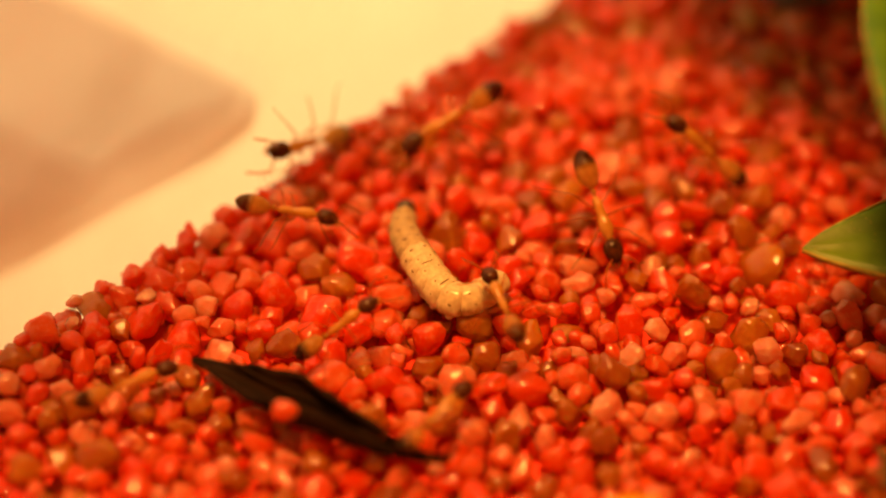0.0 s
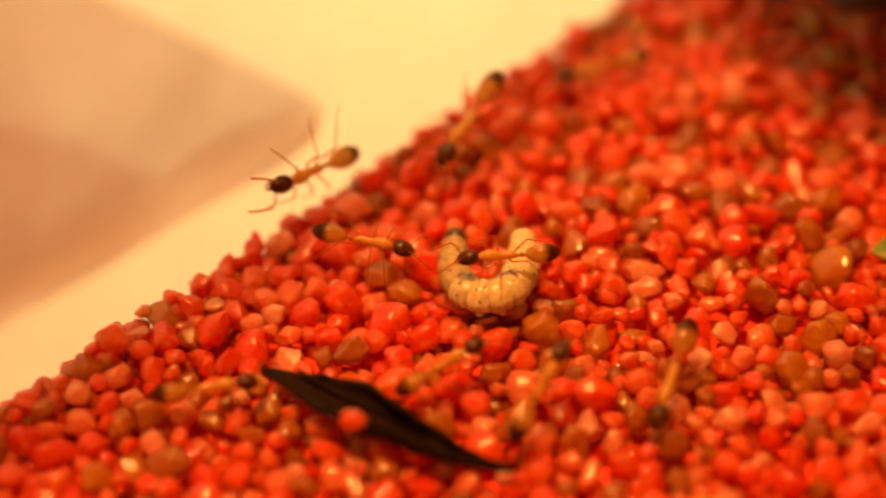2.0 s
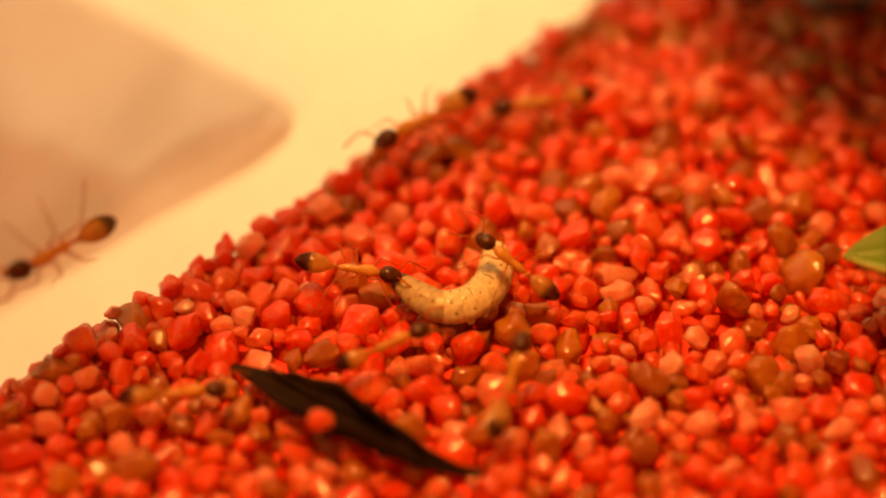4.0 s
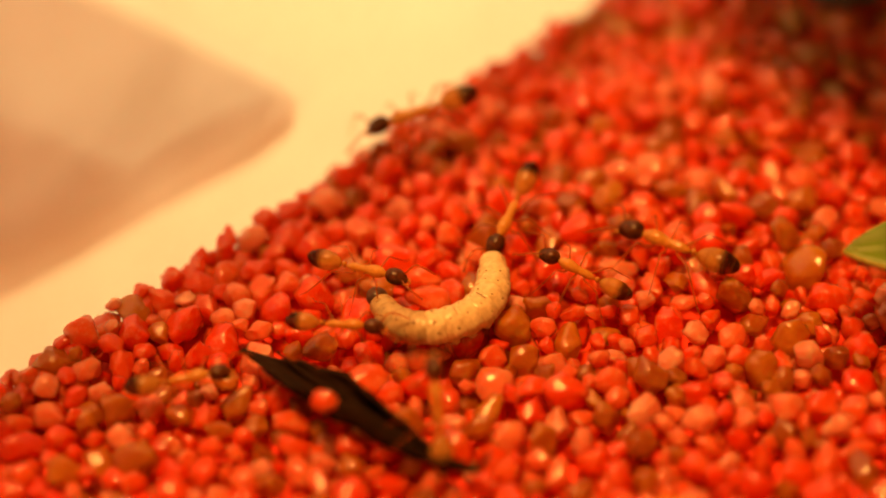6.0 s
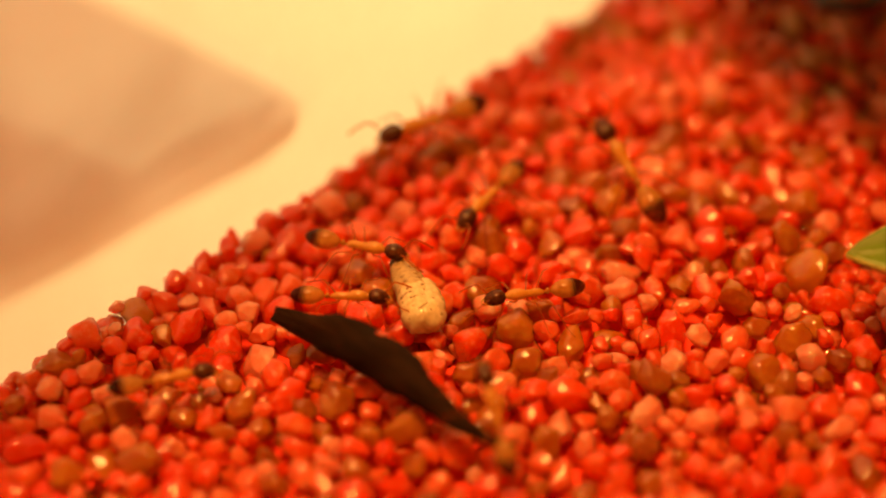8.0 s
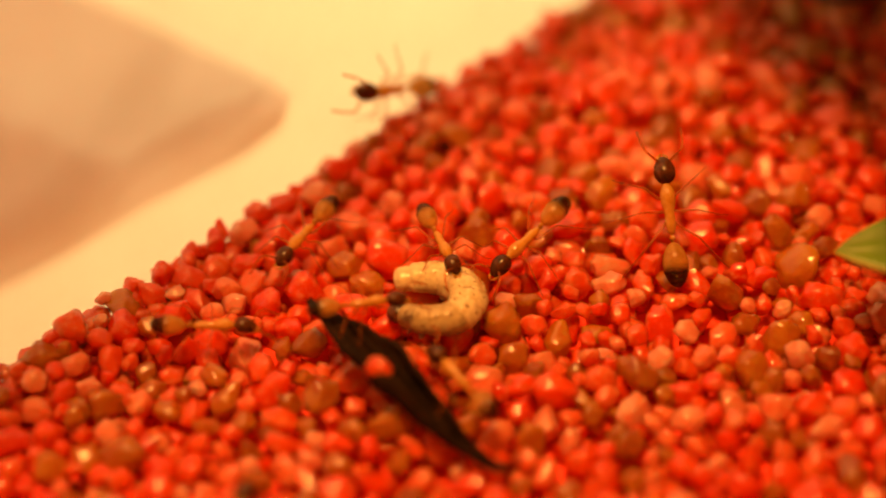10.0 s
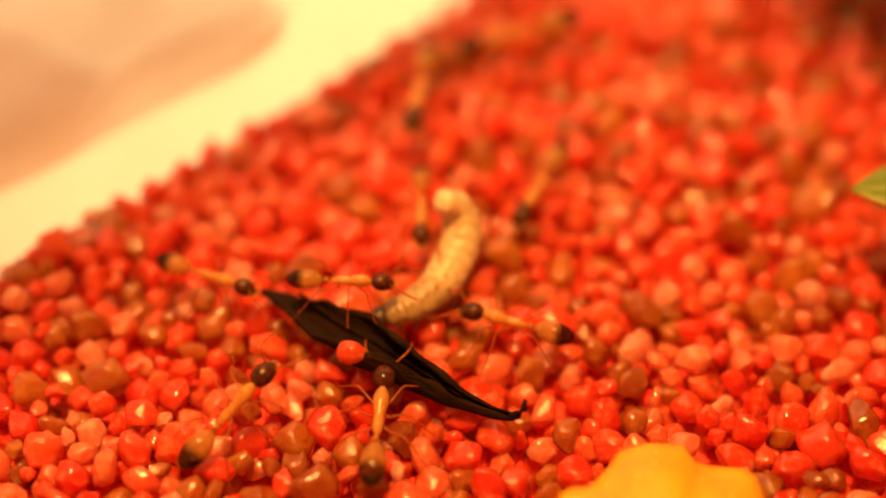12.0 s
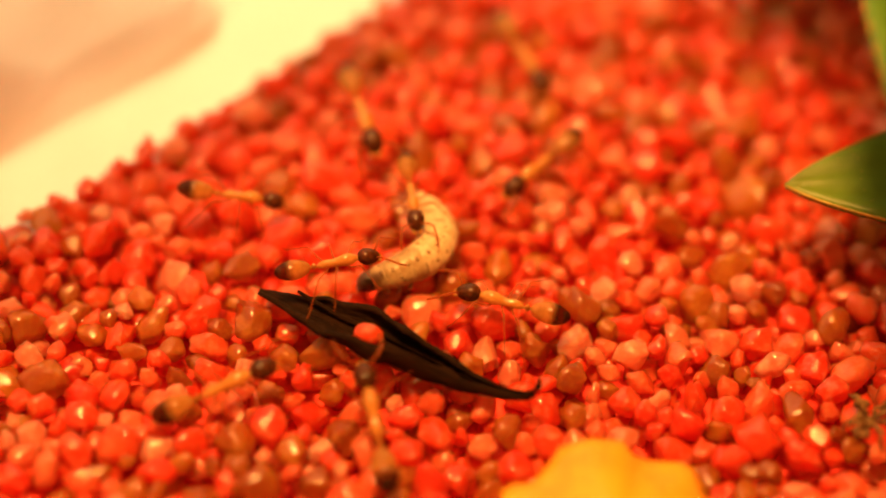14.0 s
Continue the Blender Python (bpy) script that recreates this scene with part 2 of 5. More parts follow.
GREYISH = banded("larva_front_skin", (0.46, 0.32, 0.17), (0.60, 0.45, 0.26), -0.5, 0.5, 0.30, 0.5, 0.30, 0.0, (0.26, 0.17, 0.09))
MARK = plain("larva_mark", (0.20, 0.11, 0.045), (0.38, 0.25, 0.11), 4.0, 0.35)
DARK = plain("larva_head_shell", (0.02, 0.008, 0.004), (0.09, 0.030, 0.012), 3.0, 0.3)
GREEN = leaf_green("leaf_green", (0.050, 0.165, 0.012), (0.105, 0.26, 0.020), (0.25, 0.27, 0.04), (0.20, 0.22, 0.02))
RIM = plain("leaf_rim", (0.25, 0.20, 0.03), (0.42, 0.30, 0.05), 1.5, 0.5)
YELLOW = leaf_green("petal_yellow", (0.72, 0.30, 0.006), (0.86, 0.45, 0.010), (0.9, 0.52, 0.02))
MOSS = plain("dry_moss", (0.10, 0.045, 0.012), (0.26, 0.13, 0.03), 2.5, 0.7, 0.8, 0.15)
STEM = plain("dark_stem", (0.012, 0.007, 0.004), (0.05, 0.022, 0.01), 1.5, 0.5, 0.6, 0.1)


# ---- building helpers ----
def part(name, bm, mat, parent=None, label="", smooth=True):
    """Links a bmesh, given in mm, as one mesh object, under a thing or a part."""
    bmesh.ops.scale(bm, vec=(0.001, 0.001, 0.001), verts=bm.verts)
    mesh = bpy.data.meshes.new(name)
    bm.to_mesh(mesh)
    bm.free()
    for p in mesh.polygons:
        p.use_smooth = smooth
    mesh.materials.append(mat)
    ob = new(name, mesh)
    ob.parent = parent
    return tagged(ob, label) if label else ob


def ball(centre, size, turn=(0, 0, 0), seg=18, rings=12, power=None):
    """An ellipsoid; power shapes its section along x."""
    bm = bmesh.new()
    bmesh.ops.create_uvsphere(bm, u_segments=seg, v_segments=rings, radius=1.0, matrix=pose(0, 0, 0, 0, 90, 0))
    for v in bm.verts:
        if power:
            k = power(v.co.x)
            v.co.y *= k
            v.co.z *= k
        v.co = Vector((v.co.x * size[0], v.co.y * size[1], v.co.z * size[2]))
    bmesh.ops.transform(bm, matrix=pose(*centre, *turn), verts=bm.verts)
    return bm


def tube(points, radii, sides=8, bm=None):
    """A tapering tube with closed ends through points."""
    bm = bm or bmesh.new()
    points = [Vector(p) for p in points]
    loops = []
    for i, p in enumerate(points):
        way = (points[min(i + 1, len(points) - 1)] - points[max(i - 1, 0)]).normalized()
        side = way.cross(Vector((0.31, 0.17, 0.93))).normalized()
        up = side.cross(way)
        loops.append([bm.verts.new(p + radii[i] * (math.cos(a) * side + math.sin(a) * up)) for a in (2 * math.pi * k / sides for k in range(sides))])
    for a, b in zip(loops, loops[1:]):
        for k in range(sides):
            bm.faces.new((a[k], a[(k + 1) % sides], b[(k + 1) % sides], b[k]))
    bm.faces.new(loops[0][::-1])
    bm.faces.new(loops[-1])
    bmesh.ops.recalc_face_normals(bm, faces=bm.faces)
    return bm


def merge(*parts):
    bm = parts[0]
    for other in parts[1:]:
        mesh = bpy.data.meshes.new("joined")
        other.to_mesh(mesh)
        other.free()
        bm.from_mesh(mesh)
        bpy.data.meshes.remove(mesh)
    return bm


def slab(name, corners, top, bottom, mats, face_test=None, label="", kind="structure", category=""):
    """A prism on a plan polygon (cm)."""
    bm = bmesh.new()
    low = [bm.verts.new((x * 10, y * 10, bottom * 10)) for x, y in corners]
    high = [bm.verts.new((x * 10, y * 10, top * 10)) for x, y in corners]
    n = len(corners)
    bm.faces.new(high)
    bm.faces.new(low[::-1])
    for i in range(n):
        bm.faces.new((low[i], low[(i + 1) % n], high[(i + 1) % n], high[i]))
    bmesh.ops.recalc_face_normals(bm, faces=bm.faces)
    ob = part(name, bm, mats[0], None, "", False)
    for m in mats[1:]:
        ob.data.materials.append(m)
    if face_test:
        for p in ob.data.polygons:
            p.material_index = face_test(p)
    return tagged(ob, label, category, "", kind)


# ---- the box ----
def plan(u, back):
    p = behind_wall(u, 0, back)
    return p.x, p.y


WALL_THICK = 0.20
slab("wall_frosted", [plan(-9, 0), plan(10, 0), plan(10, WALL_THICK), plan(-9, WALL_THICK)], 5, -0.6, [CLEAR, FROSTED],
     lambda p: 1 if p.normal.dot(INWARD) > 0.9 else 0, "frosted white plastic wall of a keeping box, lit from outside")
slab("wall_side_a", [plan(10, 0.3), plan(10, -16), plan(10.3, -16), plan(10.3, 0.3)], 5, -0.6, [FROSTED], None, "frosted white plastic side wall of the box")
slab("wall_side_b", [plan(-9.3, 0.3), plan(-9.3, -16), plan(-9, -16), plan(-9, 0.3)], 5, -0.6, [FROSTED], None, "frosted white plastic side wall of the box")
slab("floor", [plan(-9.3, 0.3), plan(10.3, 0.3), plan(10.3, -16), plan(-9.3, -16)], -0.6, -0.8, [FROSTED], None, "white plastic floor of the box under the gravel")
slab("table", [(-60, -50), (60, -50), (60, 60), (-60, 60)], -0.81, -2.5, [TABLE], None, "brown wooden table top under the plastic box", "structure", "table")


def shade_film(corners, back, mat, text):
    """A film added on the outer side of the wall to cast a shade on it; corners along the wall and up, in cm."""
    bm = bmesh.new()
    rows = []
    for off in (back, back + 0.03):
        rows.append([bm.verts.new(behind_wall(u, v, off) * 10) for u, v in corners])
    a, b = rows
    bm.faces.new(a)
    bm.faces.new(b[::-1])
    for i in range(len(a)):
        j = (i + 1) % len(a)
        bm.faces.new((a[i], b[i], b[j], a[j]))
    bmesh.ops.recalc_face_normals(bm, faces=bm.faces)
    return tagged(part("shade_film", bm, mat, None, "", False), text, "label")


# outlines follow the shade on the wall, not a known object
shade_film([(-0.21, 1.98), (0.11, 1.62), (0.42, 1.26), (0.74, 0.89), (0.86, 0.71), (0.82, 0.56), (0.55, 0.51), (0.23, 0.54), (-0.15, 0.58), (-0.63, 0.58), (-1.15, 0.63), (-8, 0.63), (-8, 4.2), (-2.2, 4.2)], WALL_THICK + 0.02, FILM_A, "large film added behind the plastic wall to cast its brownish shade")
shade_film([(-0.87, 1.68), (-0.61, 1.42), (-0.43, 1.14), (-0.21, 0.95), (0.01, 0.98), (0.39, 0.96), (0.7, 0.88), (0.67, 0.74), (0.35, 0.71), (0.09, 0.72), (-0.11, 0.73), (-0.58, 0.73), (-1.09, 0.76), (-8, 0.76), (-8, 4.1), (-3, 3.2)], WALL_THICK + 0.06, FILM_B, "second film added behind the plastic wall to deepen its shade")
shade_film([(0.69, 0.71), (0.85, 0.64), (0.81, 0.57), (0.56, 0.54), (0.25, 0.57), (-0.13, 0.6), (-0.6, 0.62), (-1.12, 0.66), (-1.1, 0.72), (-0.59, 0.7), (-0.12, 0.69), (0.09, 0.69), (0.36, 0.67)], WALL_THICK + 0.06, FILM_B, "narrow film strip added behind the wall, with a gap above for a bright line")


# ---- gravel ----
def coarse_ball():
    bm = bmesh.new()
    bmesh.ops.create_icosphere(bm, subdivisions=3, radius=1.0)
    v = np.array([p.co[:] for p in bm.verts])
    f = np.array([[w.index for w in face.verts] for face in bm.faces])
    bm.free()
    return v, f


BALL, FACES = coarse_ball()
rng = np.random.default_rng(7)


def pebble_shape():
    """A worn, half-angular grain of about unit radius."""
    v = BALL.copy()
    for size, share in ((1.3, 0.12), (2.6, 0.07)):
        way = rng.normal(size=3) * size
        v *= (1 + share * np.sin(v @ way * 2.0 + rng.uniform(0, 6)))[:, None]
    for _ in range(16):
        way = rng.normal(size=3)
        way /= np.linalg.norm(way)
        over = v @ way - rng.uniform(0.62, 0.90)
        v -= np.where(over > 0, over * 0.86, 0)[:, None] * way
    for size, share in ((4.0, 0.030), (6.0, 0.026), (9.0, 0.020), (9.0, 0.020)):
        way = rng.normal(size=3) * size
        v *= (1 + share * np.sin(v @ way + rng.uniform(0, 6)))[:, None]
    v *= np.array([1.0, rng.uniform(0.60, 0.98), rng.uniform(0.58, 0.85)]) * 1.23
    return v


SHAPES = [pebble_shape() for _ in range(28)]


def turn_matrix(flat=0.5):
    a, b, c = rng.uniform(0, 2 * np.pi), rng.normal() * flat, rng.normal() * flat
    return np.array(Euler((b, c, a)).to_matrix())


def wall_gap(x, y):
    return (x + 1.6) * INWARD.x + (y - 0.09) * INWARD.y


def sown(tries, radius_of, placed, squeeze, box):
    """Grains dropped at random where they have room."""
    cell = 0.2
    grid = {}
    for p in placed:
        grid.setdefault((int(p[0] // cell), int(p[1] // cell)), []).append(p)
    for _ in range(tries):
        x, y, r = rng.uniform(box[0], box[1]), rng.uniform(box[2], box[3]), radius_of()
        if (x + 1.6) * INWARD.x + (y - 0.09) * INWARD.y < r * 0.75:
            continue
        i, j = int(x // cell), int(y // cell)
        if any((q[0] - x) ** 2 + (q[1] - y) ** 2 < (squeeze * (q[2] + r)) ** 2 for a in (-1, 0, 1) for b in (-1, 0, 1) for q in grid.get((i + a, j + b), ())):
            continue
        seen = -2.6 < x < 2.7 and -1.9 < y < 1.9 and not (x > 1.1 and y > 0.9)
        kind = 1 if rng.random() < (0.07 if seen else 0.22 if x > 0.9 and y > 0.9 else 0.24) else (2 if rng.random() < 0.05 else 0)
        if kind == 0 and rng.random() < 0.56 - 0.30 * wall_gap(x, y):
            kind = 3
        g = (x, y, r, kind)
        placed.append(g)
        grid.setdefault((i, j), []).append(g)
    return placed


# the grains that stand out: place and radius (cm)
BROWN_GRAINS_A = [
    (-2.48, -1.11, 0.067), (-2.30, -0.83, 0.100), (-2.12, -1.55, 0.088), (-2.06, -1.24, 0.072), (-2.06, -1.15, 0.067), (-1.97, -1.75, 0.070), (-1.96,
    -1.46, 0.089), (-1.92, -1.12, 0.091), (-1.91, -0.43, 0.090), (-1.76, -1.45, 0.098), (-1.74, -0.86, 0.068), (-1.69, -1.00, 0.080), (-1.57, -1.15,
    0.073), (-1.36, -1.26, 0.075), (-1.23, -2.13, 0.081), (-1.17, -1.24, 0.075), (-1.13, -2.11, 0.060), (-1.12, -1.40, 0.063), (-1.03, -1.93, 0.069),
    (-1.01, -0.71, 0.062), (-0.91, -2.13, 0.103), (-0.90, -0.89, 0.055), (-0.84, -1.24, 0.060), (-0.79, -1.79, 0.092), (-0.77, 0.54, 0.085), (-0.77,
    -1.06, 0.128), (-0.73, -0.08, 0.115)]
BROWN_GRAINS_B = [
    (-0.65, -2.06, 0.114), (-0.65, -1.51, 0.071), (-0.60, -1.29, 0.078), (-0.51, -1.84, 0.091), (-0.39, -2.00, 0.076), (-0.35, -1.46, 0.077), (-0.29,
    0.94, 0.088), (-0.27, -1.73, 0.084), (-0.12, -0.43, 0.080), (-0.08, -0.80, 0.109), (0.01, -0.21, 0.113), (0.04, -1.10, 0.097), (0.04, 0.18, 0.116),
    (0.04, 0.29, 0.067), (0.10, 1.07, 0.071), (0.18, -0.51, 0.111), (0.23, -0.72, 0.093), (0.27, 0.29, 0.084), (0.30, -1.56, 0.070), (0.32, -0.36, 0.080),
    (0.33, -1.29, 0.090), (0.38, 0.13, 0.099), (0.42, 1.20, 0.078), (0.42, -1.86, 0.077), (0.43, -2.02, 0.082), (0.47, -0.61, 0.103), (0.52, -1.65, 0.090)]
BROWN_GRAINS_C = [
    (0.52, 0.46, 0.085), (0.54, 1.67, 0.073), (0.57, -0.81, 0.062), (0.60, -1.01, 0.061), (0.64, 0.66, 0.096), (0.66, -1.14, 0.084), (0.69, -0.53, 0.078),
    (0.71, -0.34, 0.070), (0.72, 0.08, 0.082), (0.72, 0.46, 0.102), (0.77, -1.25, 0.075), (0.79, 0.27, 0.084), (0.84, -1.36, 0.080), (0.84, -0.81, 0.068),
    (0.85, -1.54, 0.071), (0.90, -0.89, 0.101), (1.02, -1.36, 0.063), (1.04, -1.00, 0.061), (1.10, -0.20, 0.071), (1.12, 0.58, 0.095), (1.25, -0.01,
    0.065), (1.32, -0.03, 0.049), (1.42, -0.27, 0.134), (1.43, 0.56, 0.082), (1.44, 1.36, 0.100), (1.48, 0.02, 0.081), (1.48, 1.01, 0.077)]
BROWN_GRAINS_D = [
    (1.50, -0.48, 0.094), (1.50, -0.80, 0.101), (1.54, 1.87, 0.093), (1.55, -0.95, 0.067), (1.56, -1.61, 0.084), (1.58, -1.24, 0.083), (1.61, -0.90,
    0.083), (1.64, 0.44, 0.094), (1.66, -2.00, 0.081), (1.67, -0.60, 0.118), (1.70, -1.29, 0.053), (1.73, -0.31, 0.063), (1.78, -1.33, 0.057), (1.78,
    -1.85, 0.066), (1.81, -0.47, 0.082), (1.82, -0.05, 0.145), (1.83, -0.83, 0.067), (1.86, 0.48, 0.118), (1.92, -0.71, 0.086), (1.92, 0.22, 0.073),
    (1.94, 1.28, 0.089), (1.95, -1.54, 0.116), (1.98, 0.93, 0.104), (1.99, 0.09, 0.072), (2.13, -1.66, 0.061)]
RED_GRAINS_A = [
    (-2.34, -0.63, 0.101), (-2.28, -1.16, 0.076), (-2.11, -0.87, 0.081), (-1.94, -0.81, 0.087), (-1.91, -0.60, 0.101), (-1.86, -1.00, 0.067), (-1.84,
    -2.20, 0.081), (-1.83, -0.72, 0.069), (-1.81, -2.06, 0.087), (-1.78, -0.35, 0.090), (-1.76, -1.62, 0.079), (-1.74, -1.10, 0.100), (-1.70, -0.68,
    0.079), (-1.70, -2.21, 0.067), (-1.63, -0.51, 0.105), (-1.54, -0.75, 0.075), (-1.54, -1.90, 0.097), (-1.43, -0.49, 0.070), (-1.41, -1.54, 0.085),
    (-1.34, -1.84, 0.111), (-1.12, -0.87, 0.093), (-1.00, -0.57, 0.095), (-0.97, -0.87, 0.062), (-0.96, -1.22, 0.090), (-0.94, -1.39, 0.074), (-0.82,
    -1.60, 0.079), (-0.68, -0.45, 0.134)]
RED_GRAINS_B = [
    (-0.49, -1.41, 0.080), (-0.45, -1.62, 0.098), (-0.32, 0.01, 0.082), (-0.31, -0.93, 0.117), (-0.16, -1.33, 0.113), (-0.07, -0.62, 0.094), (0.10, -0.05,
    0.098), (0.26, -1.13, 0.082), (0.28, -0.96, 0.086), (0.36, -0.10, 0.091), (0.39, -0.77, 0.086), (0.43, -0.19, 0.071), (0.45, -0.99, 0.106), (0.52,
    -0.43, 0.070), (0.52, 0.05, 0.072), (0.54, 0.20, 0.116), (0.60, -1.41, 0.094), (0.69, -0.90, 0.086), (0.90, 0.01, 0.081), (0.91, -0.61, 0.069), (0.93,
    -1.53, 0.071), (1.00, -0.10, 0.065), (1.03, -0.48, 0.101), (1.10, -1.48, 0.079), (1.14, -0.96, 0.091), (1.16, -0.80, 0.062), (1.19, -1.33, 0.072)]
RED_GRAINS_C = [
    (1.24, -1.64, 0.062), (1.26, -0.46, 0.088), (1.29, -0.92, 0.067), (1.35, -1.29, 0.080), (1.37, -0.60, 0.100), (1.38, -1.18, 0.075), (1.40, -1.62,
    0.092), (1.40, -0.74, 0.086), (1.46, -1.41, 0.071), (1.51, 0.68, 0.086), (1.61, -1.53, 0.090), (1.62, -0.33, 0.057), (1.62, -0.14, 0.090), (1.64,
    0.61, 0.075), (1.71, -0.87, 0.061), (1.80, -1.07, 0.087), (1.93, -0.30, 0.122), (1.96, -1.08, 0.085), (2.00, -0.91, 0.106), (2.02, -0.51, 0.069),
    (2.03, -0.09, 0.071), (2.06, 0.53, 0.085), (2.10, -0.34, 0.079), (2.14, -0.22, 0.064), (2.17, 1.19, 0.120), (2.30, 1.17, 0.099)]
PALE_GRAINS_A = [
    (-2.03, -0.99, 0.080), (-2.03, -0.57, 0.057), (-1.88, -1.83, 0.050), (-1.87, -1.31, 0.084), (-1.77, -1.79, 0.070), (-1.44, -1.70, 0.056), (-1.44,
    -1.00, 0.061), (-1.33, -2.21, 0.089), (-0.79, -1.48, 0.057), (-0.79, -0.81, 0.053), (-0.78, -1.33, 0.066), (-0.65, -1.85, 0.061), (0.41, -1.18,
    0.090), (0.73, -0.70, 0.062), (0.77, -0.08, 0.104), (0.88, -1.08, 0.090), (0.91, -0.32, 0.057), (1.03, -0.75, 0.086), (1.09, -1.70, 0.078), (1.15,
    0.79, 0.062), (1.15, -1.19, 0.095), (1.18, -0.58, 0.075), (1.19, -0.08, 0.091), (1.27, -1.43, 0.080), (1.78, -0.99, 0.054), (1.88, -1.20, 0.089)]
MARKED = [(x, y, r, 1) for x, y, r in BROWN_GRAINS_A + BROWN_GRAINS_B + BROWN_GRAINS_C + BROWN_GRAINS_D] + [(x, y, r, 2) for x, y, r in PALE_GRAINS_A] + [(x, y, r, 3 if n % 3 == 0 else 0) for n, (x, y, r) in enumerate(RED_GRAINS_A + RED_GRAINS_B + RED_GRAINS_C)]
MARKED = [g for g in MARKED if wall_gap(g[0], g[1]) > 0.55 * g[2]]
BOX = (-3.7, 4.3, -3.5, 4.7)
top = sown(5000, lambda: rng.uniform(0.088, 0.118), list(MARKED), 0.75, BOX)
top = sown(16000, lambda: rng.uniform(0.066, 0.086), top, 0.75, BOX)
top = sown(26000, lambda: rng.uniform(0.050, 0.064), top, 0.72, BOX)
edge = [g for g in sown(60000, lambda: rng.uniform(0.055, 0.085), [], 0.55, (-3.7, 3.2, -3.0, 4.7)) if (g[0] + 1.6) * INWARD.x + (g[1] - 0.09) * INWARD.y < 0.32]
under = sown(16000, lambda: rng.uniform(0.07, 0.10), [], 0.80, BOX)


def grain_height(x, y):
    gap = wall_gap(x, y)
    return 0.03 * math.sin(1.7 * x + 0.6) * math.sin(1.3 * y + 1.0) + (0.035 + 0.05 * max(0, min(1, -1.2 - x))) * math.exp(-(gap / 0.35) ** 2)


def grain_lift(r):
    return float(np.clip(rng.normal() * 0.022, -0.05, 0.035)) + (0.008 if r < 0.06 else 0.0)


def grain_verts(g, low):
    x, y, r, kind = g
    z = -0.052 + grain_height(x, y) + grain_lift(r) - low
    return SHAPES[rng.integers(len(SHAPES))] @ turn_matrix().T * r + (x, y, z)


def joined(name, grains):
    """Many grains in one mesh; grains as (plan place, radius, kind, depth)."""
    many = len(grains)
    v = np.concatenate([grain_verts(g[:4], g[4]) for g in grains]) * CM
    f = (FACES[None] + (np.arange(many) * len(BALL))[:, None, None]).reshape(-1, 3)
    mesh = bpy.data.meshes.new(name)
    mesh.vertices.add(len(v))
    mesh.vertices.foreach_set("co", v.ravel())
    mesh.loops.add(f.size)
    mesh.loops.foreach_set("vertex_index", f.ravel())
    mesh.polygons.add(len(f))
    mesh.polygons.foreach_set("loop_start", np.arange(0, f.size, 3))
    mesh.polygons.foreach_set("use_smooth", np.ones(len(f), bool))
    for m in STONES:
        mesh.materials.append(m)
    mesh.polygons.foreach_set("material_index", np.repeat([g[3] for g in grains], len(FACES)))
    mesh.update(calc_edges=True)
    mesh.set_sharp_from_angle(angle=radians(58))
    return new(name, mesh)


order = sorted(range(len(top)), key=lambda i: (i >= len(MARKED), math.hypot(top[i][0] - 0.1, (top[i][1] + 0.5) * 1.3)))
single, rest = [top[i] for i in order[:300]], [top[i] for i in order[300:]]
bed = joined("gravel_bed", [(*g, 0.0) for g in rest] + [(*g, 0.055) for g in edge] + [(*g, 0.105) for g in under])
tagged(bed, "bed of small glossy red gravel with scattered brown grains", "gravel", "", "stuff")
PEBBLES = {}
for x, y, r, kind in single:
    n = int(rng.integers(len(SHAPES)))
    if (n, kind) not in PEBBLES:
        mesh = bpy.data.meshes.new("pebble")
        mesh.from_pydata((SHAPES[n] * 0.08 * CM).tolist(), [], FACES.tolist())
        mesh.polygons.foreach_set("use_smooth", np.ones(len(FACES), bool))
        mesh.set_sharp_from_angle(angle=radians(58))
        mesh.materials.append(STONES[kind])
        PEBBLES[n, kind] = mesh
    ob = new("pebble", PEBBLES[n, kind])
    z = -0.052 + grain_height(x, y) + grain_lift(r)
    ob.matrix_world = Matrix.LocRotScale(Vector((x, y, z)) * CM, Euler((rng.normal() * 0.5, rng.normal() * 0.5, rng.uniform(0, 6.3))), (r / 0.08,) * 3)
    ob.parent = bed
slab("ground", [plan(-9, 0), plan(10, 0), plan(10, -16), plan(-9, -16)], -0.20, -0.6, [BED], None, "bright red layer under the gravel, coloured for the glow in the gaps")


